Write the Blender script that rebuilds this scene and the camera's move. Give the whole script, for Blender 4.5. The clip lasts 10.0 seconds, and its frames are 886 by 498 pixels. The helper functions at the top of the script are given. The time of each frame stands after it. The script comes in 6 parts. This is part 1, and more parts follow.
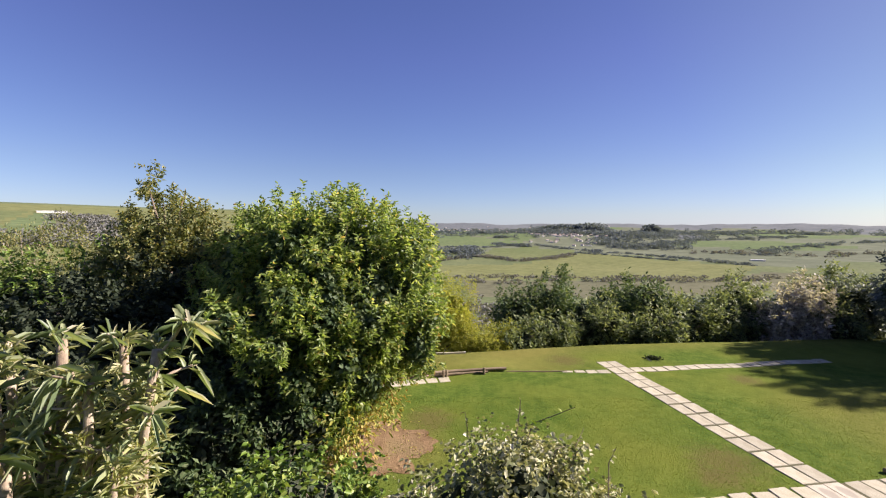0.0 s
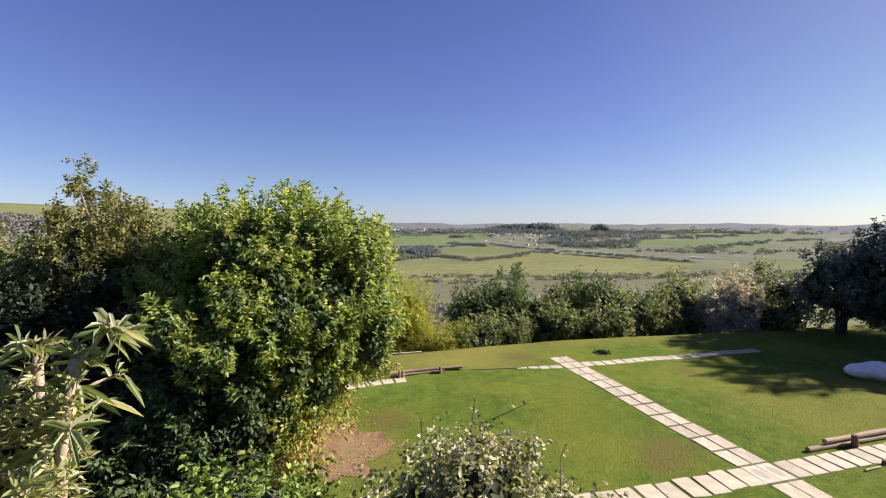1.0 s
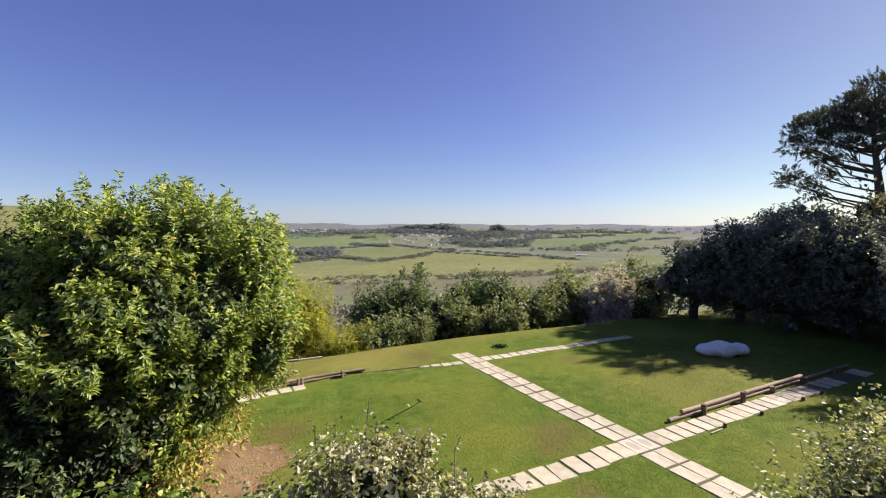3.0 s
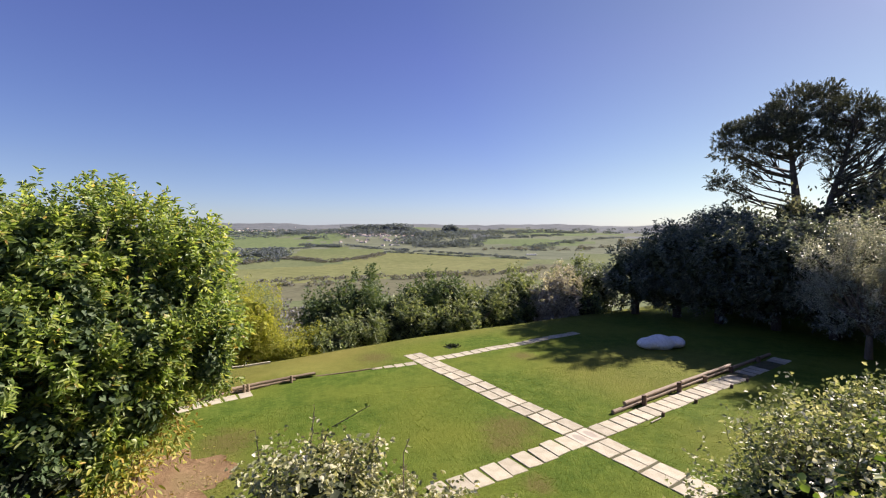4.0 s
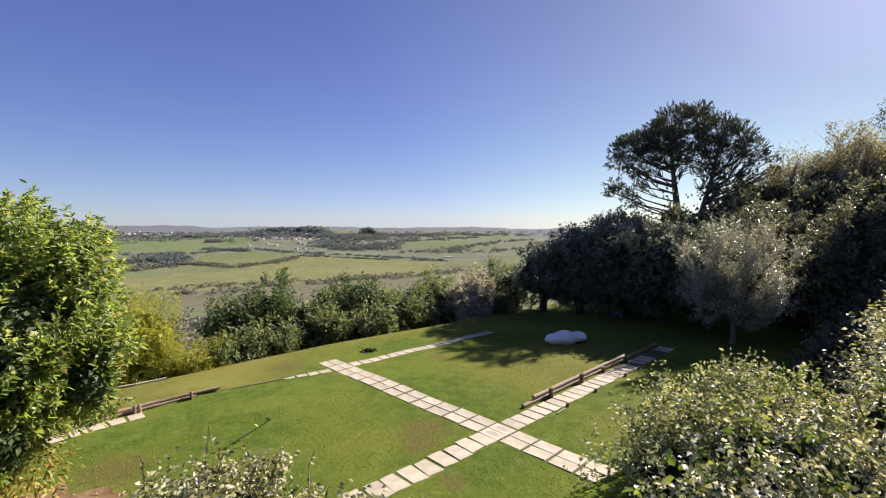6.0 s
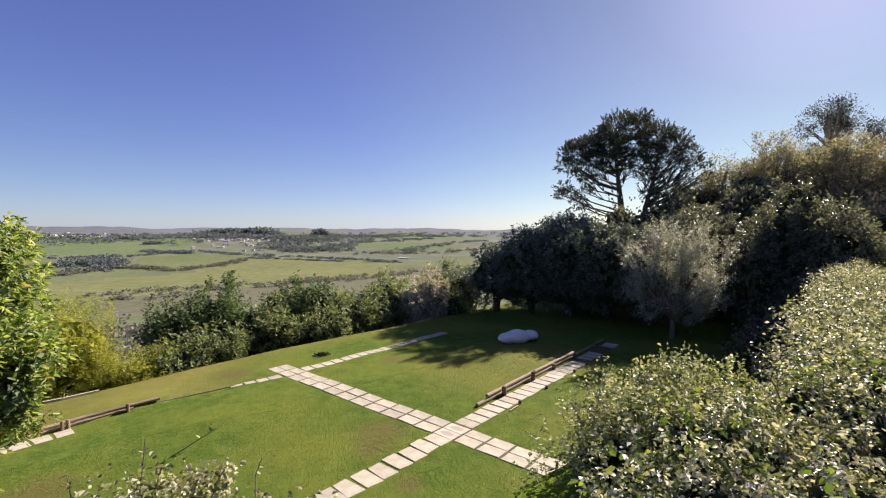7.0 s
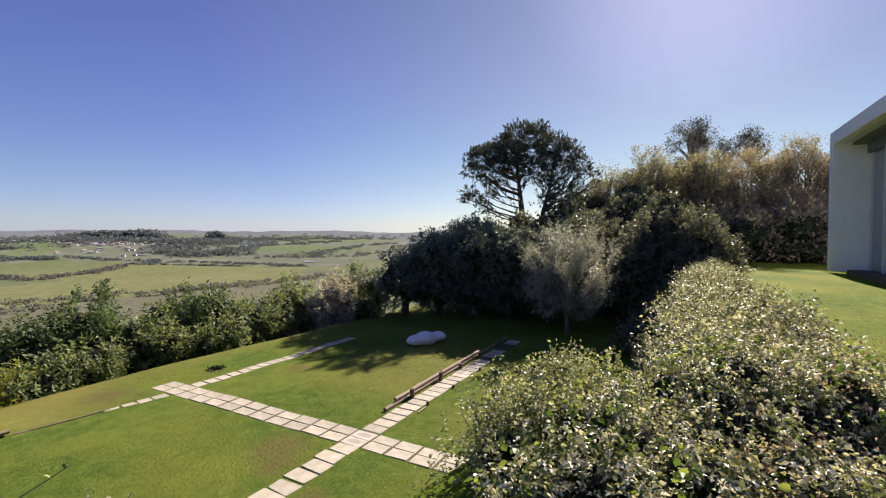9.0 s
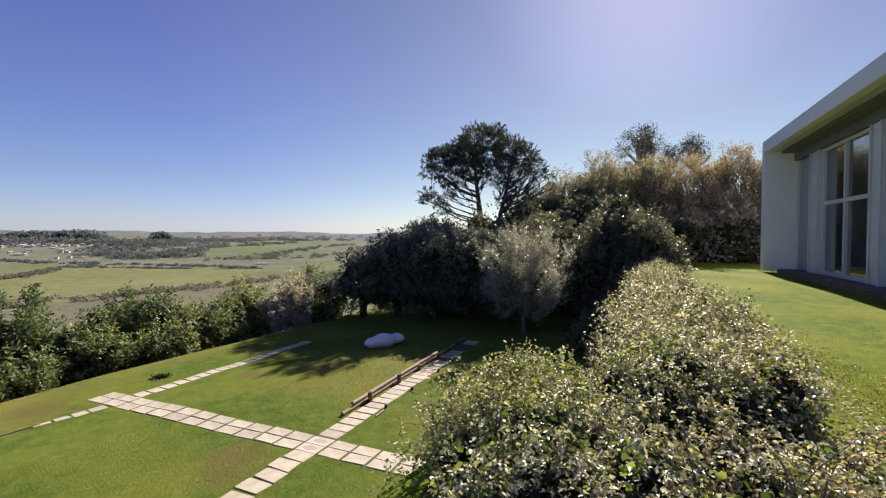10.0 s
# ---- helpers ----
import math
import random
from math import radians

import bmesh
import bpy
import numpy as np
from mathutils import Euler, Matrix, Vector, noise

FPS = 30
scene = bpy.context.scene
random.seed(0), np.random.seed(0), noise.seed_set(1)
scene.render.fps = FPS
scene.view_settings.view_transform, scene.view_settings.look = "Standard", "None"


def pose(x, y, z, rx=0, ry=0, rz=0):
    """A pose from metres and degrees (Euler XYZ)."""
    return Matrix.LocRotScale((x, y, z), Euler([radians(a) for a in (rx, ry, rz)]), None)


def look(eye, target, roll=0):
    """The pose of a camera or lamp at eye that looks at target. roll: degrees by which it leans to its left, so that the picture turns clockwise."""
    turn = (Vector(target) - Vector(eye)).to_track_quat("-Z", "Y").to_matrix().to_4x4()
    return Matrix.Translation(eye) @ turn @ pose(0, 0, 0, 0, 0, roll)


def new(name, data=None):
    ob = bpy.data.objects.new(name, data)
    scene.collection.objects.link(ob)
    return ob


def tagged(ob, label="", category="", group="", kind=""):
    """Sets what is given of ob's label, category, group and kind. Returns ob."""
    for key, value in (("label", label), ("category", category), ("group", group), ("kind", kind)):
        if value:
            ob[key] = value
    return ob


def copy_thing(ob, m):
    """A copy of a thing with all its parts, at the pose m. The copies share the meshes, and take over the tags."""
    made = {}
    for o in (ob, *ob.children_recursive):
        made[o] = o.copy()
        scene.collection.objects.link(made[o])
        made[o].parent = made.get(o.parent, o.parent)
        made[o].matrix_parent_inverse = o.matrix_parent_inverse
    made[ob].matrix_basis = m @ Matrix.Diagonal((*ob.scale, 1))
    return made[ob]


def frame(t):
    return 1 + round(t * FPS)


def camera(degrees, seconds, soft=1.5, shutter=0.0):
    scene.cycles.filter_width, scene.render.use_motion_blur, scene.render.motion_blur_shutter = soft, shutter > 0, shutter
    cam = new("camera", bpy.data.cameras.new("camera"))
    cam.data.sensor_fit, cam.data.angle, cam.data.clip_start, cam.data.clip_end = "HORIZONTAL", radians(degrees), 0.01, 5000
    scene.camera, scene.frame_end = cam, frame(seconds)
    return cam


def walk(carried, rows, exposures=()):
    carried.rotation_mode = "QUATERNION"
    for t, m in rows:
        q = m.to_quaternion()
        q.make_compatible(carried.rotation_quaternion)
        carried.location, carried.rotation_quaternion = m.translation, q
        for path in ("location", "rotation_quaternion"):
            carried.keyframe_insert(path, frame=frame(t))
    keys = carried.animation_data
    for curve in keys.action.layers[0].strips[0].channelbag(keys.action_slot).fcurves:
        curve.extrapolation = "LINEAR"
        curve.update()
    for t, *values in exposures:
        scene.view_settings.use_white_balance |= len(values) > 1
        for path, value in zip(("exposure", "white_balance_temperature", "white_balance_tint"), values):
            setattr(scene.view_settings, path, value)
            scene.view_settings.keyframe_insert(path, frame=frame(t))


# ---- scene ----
# camera: seconds, place in metres, yaw, pitch, roll
cam = camera(89.84, 10.0, soft=1.15)
PATH = [
    (0.0, 0.000, -0.000, 4.800, -0.00, -2.69, -0.36),
    (0.5, 0.009, 0.026, 4.791, -2.89, -2.71, -0.33),
    (1.0, 0.019, 0.042, 4.786, -5.67, -2.69, -0.29),
    (1.5, 0.033, 0.053, 4.782, -8.49, -2.64, -0.27),
    (2.0, 0.046, 0.048, 4.781, -11.52, -2.64, -0.25),
    (3.5, 0.084, 0.028, 4.790, -21.27, -2.55, -0.20),
    (4.0, 0.100, 0.025, 4.796, -24.13, -2.54, -0.17),
    (4.5, 0.112, 0.013, 4.798, -26.81, -2.41, -0.17),
    (5.0, 0.125, -0.001, 4.805, -29.26, -2.33, -0.18),
    (5.5, 0.134, -0.016, 4.810, -31.89, -2.24, -0.15),
    (7.0, 0.148, -0.055, 4.820, -40.55, -2.01, -0.07),
    (7.5, 0.154, -0.065, 4.821, -43.50, -1.90, -0.03),
    (8.0, 0.161, -0.085, 4.825, -46.67, -1.83, 0.00),
    (8.5, 0.169, -0.108, 4.834, -49.41, -1.73, -0.03),
    (9.0, 0.191, -0.113, 4.842, -52.18, -1.67, 0.01),
    (9.5, 0.203, -0.115, 4.845, -54.78, -1.64, -0.02),
    (10.0, 0.207, -0.122, 4.848, -57.48, -1.52, -0.03),
]
walk(cam, [(t, pose(x, y, z, 90 + pitch, roll, yaw)) for t, x, y, z, yaw, pitch, roll in PATH],
     exposures=[(0.0, 1.3, 6500, 22), (4.0, 1.3, 6500, 22), (7.5, 1.23, 6500, 23), (10.0, 1.15, 6500, 24)])

# ---- light ----
SUN_AZ, SUN_EL = 82.0, 32.0
world = bpy.data.worlds.new("sky")
scene.world = world
world.use_nodes = True
wn = world.node_tree
sky = wn.nodes.new("ShaderNodeTexSky")
sky.sky_type = "NISHITA"
sky.sun_disc = False
sky.sun_elevation = radians(SUN_EL)
sky.sun_rotation = radians(SUN_AZ)
sky.altitude = 60
sky.air_density = 1.0
sky.dust_density = 0.12
sky.ozone_density = 4.0
wn.nodes["Background"].inputs["Strength"].default_value = 0.0435
hue = wn.nodes.new("ShaderNodeMix")
hue.data_type, hue.blend_type = "RGBA", "MULTIPLY"
hue.inputs["Factor"].default_value = 1.0
# bluish haze low down, violet-blue overhead
dirs = wn.nodes.new("ShaderNodeTexCoord")
parts = wn.nodes.new("ShaderNodeSeparateXYZ")
wn.links.new(dirs.outputs["Generated"], parts.inputs[0])
tone = wn.nodes.new("ShaderNodeValToRGB")
low = tone.color_ramp.elements.new(0.12)
low.color = (1.02, 0.965, 1.02, 1)
haze = tone.color_ramp.elements.new(0.03)
haze.color = (0.91, 0.98, 1.12, 1)
first, last = tone.color_ramp.elements[0], tone.color_ramp.elements[3]
first.position, first.color = 0.0, (0.8, 0.97, 1.32, 1)
last.position, last.color = 0.35, (1.18, 0.93, 1.1, 1)
wn.links.new(parts.outputs["Z"], tone.inputs["Fac"])
wn.links.new(tone.outputs["Color"], hue.inputs["B"])
deep = wn.nodes.new("ShaderNodeHueSaturation")
deep.inputs["Saturation"].default_value = 1.08
wn.links.new(sky.outputs["Color"], deep.inputs["Color"])
wn.links.new(deep.outputs["Color"], hue.inputs["A"])
# the paler, greyer sky round the sun
near_sun = wn.nodes.new("ShaderNodeVectorMath")
near_sun.operation = "DOT_PRODUCT"
wn.links.new(dirs.outputs["Generated"], near_sun.inputs[0])
near_sun.inputs[1].default_value = (math.sin(radians(SUN_AZ)) * math.cos(radians(SUN_EL)), math.cos(radians(SUN_AZ)) * math.cos(radians(SUN_EL)), math.sin(radians(SUN_EL)))
glow = wn.nodes.new("ShaderNodeValToRGB")
glow.color_ramp.elements[0].position, glow.color_ramp.elements[0].color = 0.2, (0.99, 0.99, 1.09, 1)
glow.color_ramp.elements[1].position, glow.color_ramp.elements[1].color = 0.86, (1.1, 1.03, 0.83, 1)
for where, tint in ((0.6, (0.95, 0.91, 0.97, 1)), (0.95, (1.15, 1.11, 0.8, 1)), (1.0, (1.46, 1.42, 1.0, 1))):
    glow.color_ramp.elements.new(where).color = tint
wn.links.new(near_sun.outputs["Value"], glow.inputs["Fac"])
aureole = wn.nodes.new("ShaderNodeMix")
aureole.data_type, aureole.blend_type = "RGBA", "MULTIPLY"
aureole.inputs["Factor"].default_value = 1.0
wn.links.new(hue.outputs["Result"], aureole.inputs["A"])
wn.links.new(glow.outputs["Color"], aureole.inputs["B"])
wn.links.new(aureole.outputs["Result"], wn.nodes["Background"].inputs["Color"])
sun_data = bpy.data.lights.new("sun", "SUN")
sun_data.energy = 5.0
sun_data.angle = radians(0.53)
sun_data.color = (1.0, 0.93, 0.82)
sun = new("sun", sun_data)
S = Vector((math.sin(radians(SUN_AZ)) * math.cos(radians(SUN_EL)), math.cos(radians(SUN_AZ)) * math.cos(radians(SUN_EL)), math.sin(radians(SUN_EL))))
sun.matrix_world = look(S * 60, (0, 0, 0))

rng = np.random.default_rng(7)


# ---- materials ----
def base_mat(name, rough=0.8):
    m = bpy.data.materials.new(name)
    m.use_nodes = True
    nt = m.node_tree
    b = nt.nodes["Principled BSDF"]
    b.inputs["Roughness"].default_value = rough
    return m, nt, b


def ramp(nt, stops, fac):
    r = nt.nodes.new("ShaderNodeValToRGB")
    e = r.color_ramp.elements
    while len(e) < len(stops):
        e.new(0.5)
    for el, (p, c) in zip(e, stops):
        el.position, el.color = p, (*c, 1)
    nt.links.new(fac, r.inputs["Fac"])
    return r.outputs["Color"]


def tex(nt, scale, detail=4.0, rough=0.6, stretch=None, coord="Object"):
    n = nt.nodes.new("ShaderNodeTexNoise")
    n.inputs["Scale"].default_value, n.inputs["Detail"].default_value, n.inputs["Roughness"].default_value = scale, detail, rough
    tc = nt.nodes.new("ShaderNodeTexCoord")
    src = tc.outputs[coord]
    if stretch:
        mp = nt.nodes.new("ShaderNodeMapping")
        mp.inputs["Scale"].default_value = stretch
        nt.links.new(src, mp.inputs["Vector"])
        src = mp.outputs["Vector"]
    nt.links.new(src, n.inputs["Vector"])
    return n.outputs["Fac"]


def mix(nt, fac, a, b, how="MIX"):
    n = nt.nodes.new("ShaderNodeMix")
    n.data_type, n.blend_type = "RGBA", how
    for sock, v in ((n.inputs["Factor"], fac), (n.inputs["A"], a), (n.inputs["B"], b)):
        if isinstance(v, (int, float)):
            sock.default_value = v
        elif isinstance(v, tuple):
            sock.default_value = (*v, 1)
        else:
            nt.links.new(v, sock)
    return n.outputs["Result"]


def bump(nt, b, height, strength, dist=0.02):
    n = nt.nodes.new("ShaderNodeBump")
    n.inputs["Strength"].default_value, n.inputs["Distance"].default_value = strength, dist
    nt.links.new(height, n.inputs["Height"])
    nt.links.new(n.outputs["Normal"], b.inputs["Normal"])


def surface(name, dark, light, scale=2.0, fine=20.0, rough=0.85, relief=0.4, dist=0.02, tint=None, vary=0.0, stretch=None, coord="Object", grain=1.0):
    """Two scales of noise between two colours, with relief; vary: brightness from piece to piece."""
    m, nt, b = base_mat(name, rough)
    big = tex(nt, scale, 5.0, 0.6, stretch, coord)
    small = tex(nt, fine, 6.0, 0.7, stretch, coord)
    col = ramp(nt, [(0.32, dark), (0.68, light)], big)
    shade = ramp(nt, [(0.3, (1 - 0.28 * grain,) * 3), (0.72, (1 + 0.2 * grain,) * 3)], small)
    col = mix(nt, 1.0, col, shade, "MULTIPLY")
    if tint:
        patch = ramp(nt, [(0.52, (0, 0, 0)), (0.7, (1, 1, 1))], tex(nt, scale * 0.37, 3.0, 0.5, None, coord))
        col = mix(nt, patch, col, tint)
    if vary:
        oi = nt.nodes.new("ShaderNodeObjectInfo")
        one = ramp(nt, [(0.0, (1 - vary,) * 3), (1.0, (1 + vary,) * 3)], oi.outputs["Random"])
        col = mix(nt, 1.0, col, one, "MULTIPLY")
    nt.links.new(col, b.inputs["Base Color"])
    if relief:
        bump(nt, b, small, relief, dist)
    if scale < 0.02:
        b.inputs["Specular IOR Level"].default_value = 0.03
    return m


def leaf_mat(name, stops, rough=0.5, through_light=0.3, gloss=0.4, bunch=0.0):
    """Leaf: colour from leaf to leaf, light shining through; bunch: size of bunches of like colour."""
    m, nt, b = base_mat(name, rough)
    g = nt.nodes.new("ShaderNodeNewGeometry")
    fac = g.outputs["Random Per Island"]
    if bunch:
        near = nt.nodes.new("ShaderNodeMapRange")
        near.inputs["From Min"].default_value, near.inputs["From Max"].default_value = 0.3, 0.7
        nt.links.new(tex(nt, 1 / bunch, 2.0, 0.5), near.inputs["Value"])
        both = nt.nodes.new("ShaderNodeMix")
        both.inputs["Factor"].default_value = 0.55
        nt.links.new(fac, both.inputs["A"])
        nt.links.new(near.outputs["Result"], both.inputs["B"])
        fac = both.outputs["Result"]
    col = ramp(nt, stops, fac)
    patch = ramp(nt, [(0.3, (0.8, 0.8, 0.8)), (0.7, (1.15, 1.15, 1.1))], tex(nt, 1.3, 3.0))
    col = mix(nt, 1.0, col, patch, "MULTIPLY")
    nt.links.new(col, b.inputs["Base Color"])
    b.inputs["Specular IOR Level"].default_value = gloss
    tr = nt.nodes.new("ShaderNodeBsdfTranslucent")
    nt.links.new(mix(nt, 1.0, col, (1.25, 1.2, 0.6), "MULTIPLY"), tr.inputs["Color"])
    ms = nt.nodes.new("ShaderNodeMixShader")
    ms.inputs["Fac"].default_value = through_light
    nt.links.new(b.outputs["BSDF"], ms.inputs[1])
    nt.links.new(tr.outputs["BSDF"], ms.inputs[2])
    nt.links.new(ms.outputs["Shader"], nt.nodes["Material Output"].inputs["Surface"])
    return m


LAUREL = leaf_mat("laurel_leaf", [(0.0, (0.115, 0.19, 0.047)), (0.5, (0.25, 0.335, 0.096)), (0.95, (0.43, 0.485, 0.18)), (1.0, (0.5, 0.33, 0.12))], 0.42, 0.54, 0.45)
YELLOW = leaf_mat("yellowing_leaf", [(0.0, (0.19, 0.23, 0.045)), (0.6, (0.35, 0.33, 0.075)), (1.0, (0.43, 0.28, 0.085))], 0.55, 0.36, 0.3)
GREYGREEN = leaf_mat("grey_green_leaf", [(0.0, (0.1, 0.13, 0.045)), (0.6, (0.215, 0.235, 0.085)), (1.0, (0.36, 0.31, 0.12))], 0.5, 0.4, 0.4)
DARKLEAF = leaf_mat("dark_leaf", [(0.0, (0.075, 0.098, 0.1)), (0.7, (0.155, 0.19, 0.178)), (1.0, (0.3, 0.33, 0.295))], 0.42, 0.37, 0.42)
# darkened fill leaf: the shade inside crowns is put into its colour
INNERSHADE = leaf_mat("inner_shade_leaf", [(0.0, (0.035, 0.048, 0.03)), (0.7, (0.075, 0.092, 0.058)), (1.0, (0.12, 0.135, 0.09))], 0.85, 0.28, 0.05)
DEEPLEAF = leaf_mat("deep_green_leaf", [(0.0, (0.05, 0.09, 0.04)), (0.6, (0.105, 0.155, 0.068)), (1.0, (0.19, 0.235, 0.115))], 0.55, 0.36, 0.2)
FRESHLEAF = leaf_mat("fresh_shrub_leaf", [(0.0, (0.1, 0.18, 0.035)), (0.6, (0.19, 0.29, 0.065)), (1.0, (0.33, 0.4, 0.12))], 0.5, 0.42, 0.3)
MIDLEAF = leaf_mat("shrub_leaf", [(0.0, (0.1, 0.138, 0.06)), (0.6, (0.19, 0.238, 0.112)), (1.0, (0.32, 0.355, 0.2))], 0.55, 0.38, 0.25)
LIME = leaf_mat("lime_leaf", [(0.0, (0.22, 0.255, 0.05)), (0.6, (0.34, 0.36, 0.075)), (1.0, (0.44, 0.42, 0.12))], 0.7, 0.48, 0.08)
SILVER = leaf_mat("silver_leaf", [(0.0, (0.3, 0.28, 0.26)), (0.6, (0.47, 0.44, 0.41)), (1.0, (0.62, 0.59, 0.56))], 0.6, 0.35, 0.2)
OLIVELEAF = leaf_mat("olive_leaf", [(0.0, (0.2, 0.215, 0.19)), (0.6, (0.36, 0.375, 0.34)), (1.0, (0.62, 0.63, 0.6))], 0.36, 0.26, 0.45)
DULL = leaf_mat("dull_leaf", [(0.0, (0.19, 0.186, 0.145)), (0.5, (0.265, 0.255, 0.205)), (1.0, (0.35, 0.325, 0.26))], 0.85, 0.4, 0.02)
RUST = leaf_mat("autumn_leaf", [(0.0, (0.21, 0.192, 0.16)), (0.5, (0.295, 0.263, 0.22)), (1.0, (0.38, 0.315, 0.25))], 0.85, 0.4, 0.02)
# pale variegated leaves; the near-white stops also stand in for sun glints
IVY = leaf_mat("ivy_leaf", [(0.15, (0.052, 0.082, 0.03)), (0.38, (0.17, 0.207, 0.09)), (0.56, (0.39, 0.395, 0.25)), (0.7, (0.72, 0.69, 0.57)), (0.9, (0.92, 0.88, 0.8)), (0.98, (0.54, 0.38, 0.3))], 0.45, 0.24, 0.38, 0.14)
PALEIVY = leaf_mat("pale_ivy_leaf", [(0.1, (0.105, 0.13, 0.05)), (0.42, (0.25, 0.27, 0.135)), (0.67, (0.475, 0.465, 0.31)), (0.91, (0.72, 0.69, 0.55))], 0.55, 0.28, 0.18, 0.12)
SHRUBIVY = leaf_mat("green_hedge_leaf", [(0.1, (0.065, 0.1, 0.034)), (0.45, (0.215, 0.255, 0.115)), (0.7, (0.44, 0.445, 0.27)), (0.9, (0.78, 0.75, 0.64))], 0.5, 0.32, 0.3, 0.12)
DRYIVY = leaf_mat("withered_leaf", [(0.0, (0.2, 0.12, 0.08)), (0.6, (0.4, 0.3, 0.23)), (1.0, (0.6, 0.5, 0.42))], 0.6, 0.25, 0.2)
GLINT = leaf_mat("glossy_dark_leaf", [(0.0, (0.065, 0.075, 0.068)), (0.7, (0.135, 0.148, 0.125)), (1.0, (0.23, 0.235, 0.2))], 0.36, 0.38, 0.25)
# near-black leaf with the shade inside and under foliage put into its colour
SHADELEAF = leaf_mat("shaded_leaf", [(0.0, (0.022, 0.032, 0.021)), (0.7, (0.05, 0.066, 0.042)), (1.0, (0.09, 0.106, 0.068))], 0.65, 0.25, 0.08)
IVYGREEN = leaf_mat("fresh_ivy_leaf", [(0.0, (0.07, 0.135, 0.02)), (0.6, (0.17, 0.26, 0.045)), (1.0, (0.32, 0.38, 0.1))], 0.45, 0.32, 0.4)
OLEANDER = leaf_mat("oleander_leaf", [(0.0, (0.12, 0.175, 0.08)), (0.5, (0.235, 0.295, 0.145)), (0.85, (0.4, 0.435, 0.26)), (1.0, (0.54, 0.5, 0.37))], 0.42, 0.42, 0.45)
YOUNGLEAF = leaf_mat("young_shoot_leaf", [(0.0, (0.25, 0.29, 0.11)), (0.6, (0.4, 0.42, 0.2)), (1.0, (0.56, 0.52, 0.34))], 0.5, 0.42, 0.3)
PINE = leaf_mat("pine_needle", [(0.0, (0.045, 0.056, 0.054)), (0.7, (0.095, 0.106, 0.094)), (1.0, (0.15, 0.16, 0.135))], 0.5, 0.24, 0.35)
# valley haze painted into the far foliage: pale blue-grey instead of leaf green
HAZETREE = leaf_mat("hazed_tree_leaf", [(0.0, (0.14, 0.168, 0.205)), (1.0, (0.17, 0.197, 0.228))], 0.95, 0.25, 0.0)
HAZEBARE = leaf_mat("hazed_bare_twig", [(0.0, (0.175, 0.178, 0.178)), (1.0, (0.215, 0.214, 0.21))], 0.95, 0.25, 0.0)
BARK = surface("bark", (0.1, 0.075, 0.055), (0.23, 0.18, 0.13), 3.0, 30.0, 0.9, 0.7, 0.02, stretch=(1, 1, 0.25))
PALEBARK = surface("pale_bark", (0.25, 0.185, 0.125), (0.43, 0.355, 0.26), 6.0, 60.0, 0.8, 0.5, 0.006)
DARKBARK = surface("dark_bark", (0.035, 0.03, 0.026), (0.09, 0.075, 0.06), 3.0, 24.0, 0.9, 0.7, 0.03)
STONE = surface("slab_stone", (0.33, 0.298, 0.205), (0.46, 0.422, 0.31), 3.5, 45.0, 0.85, 0.4, 0.004, vary=0.14, coord="Object")
DARKSTONE = surface("stained_slab_stone", (0.4, 0.35, 0.26), (0.55, 0.49, 0.38), 2.5, 45.0, 0.85, 0.3, 0.004)
_nt = DARKSTONE.node_tree
_at = _nt.nodes.new("ShaderNodeTexCoord")
_far = _nt.nodes.new("ShaderNodeVectorMath")
_far.operation = "LENGTH"
_map = _nt.nodes.new("ShaderNodeMapping")
_map.inputs["Scale"].default_value = (3.6, 6.4, 1.0)
_nt.links.new(_at.outputs["Object"], _map.inputs["Vector"])
_nt.links.new(_map.outputs["Vector"], _far.inputs[0])
_old = _nt.nodes["Principled BSDF"].inputs["Base Color"].links[0].from_socket
_nt.links.new(mix(_nt, ramp(_nt, [(0.55, (0.75, 0.75, 0.75)), (0.75, (0, 0, 0))], _far.outputs["Value"]), _old, (0.27, 0.24, 0.19)), _nt.nodes["Principled BSDF"].inputs["Base Color"])
LOG = surface("weathered_log", (0.13, 0.09, 0.055), (0.34, 0.26, 0.17), 2.0, 26.0, 0.8, 0.6, 0.01, stretch=(0.25, 1, 1))
POSTWOOD = surface("dark_post_wood", (0.07, 0.045, 0.03), (0.2, 0.13, 0.08), 5.0, 40.0, 0.85, 0.6, 0.008)
SOIL = surface("bare_soil", (0.165, 0.105, 0.058), (0.27, 0.18, 0.1), 2.0, 14.0, 0.95, 0.8, 0.04, tint=(0.21, 0.155, 0.08))
SOIL.node_tree.nodes["Principled BSDF"].inputs["Specular IOR Level"].default_value = 0.05
JOINT = surface("joint_earth", (0.045, 0.048, 0.018), (0.1, 0.09, 0.035), 5.0, 40.0, 0.95, 0.6, 0.01)
WHITEROCK = surface("white_rock", (0.74, 0.73, 0.71), (0.86, 0.85, 0.83), 2.0, 12.0, 0.7, 0.35, 0.02)
WALLSTONE = surface("retaining_wall", (0.08, 0.07, 0.055), (0.2, 0.17, 0.13), 2.0, 14.0, 0.95, 0.7, 0.03)
PLASTER = surface("white_render", (0.74, 0.74, 0.73), (0.83, 0.83, 0.82), 0.7, 30.0, 0.75, 0.05, 0.003, grain=0.12)
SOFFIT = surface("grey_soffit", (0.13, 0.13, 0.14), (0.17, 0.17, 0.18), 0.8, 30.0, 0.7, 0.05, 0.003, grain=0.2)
ALU = surface("painted_aluminium", (0.5, 0.51, 0.53), (0.6, 0.61, 0.63), 1.0, 50.0, 0.4, 0.02, 0.002, grain=0.15)
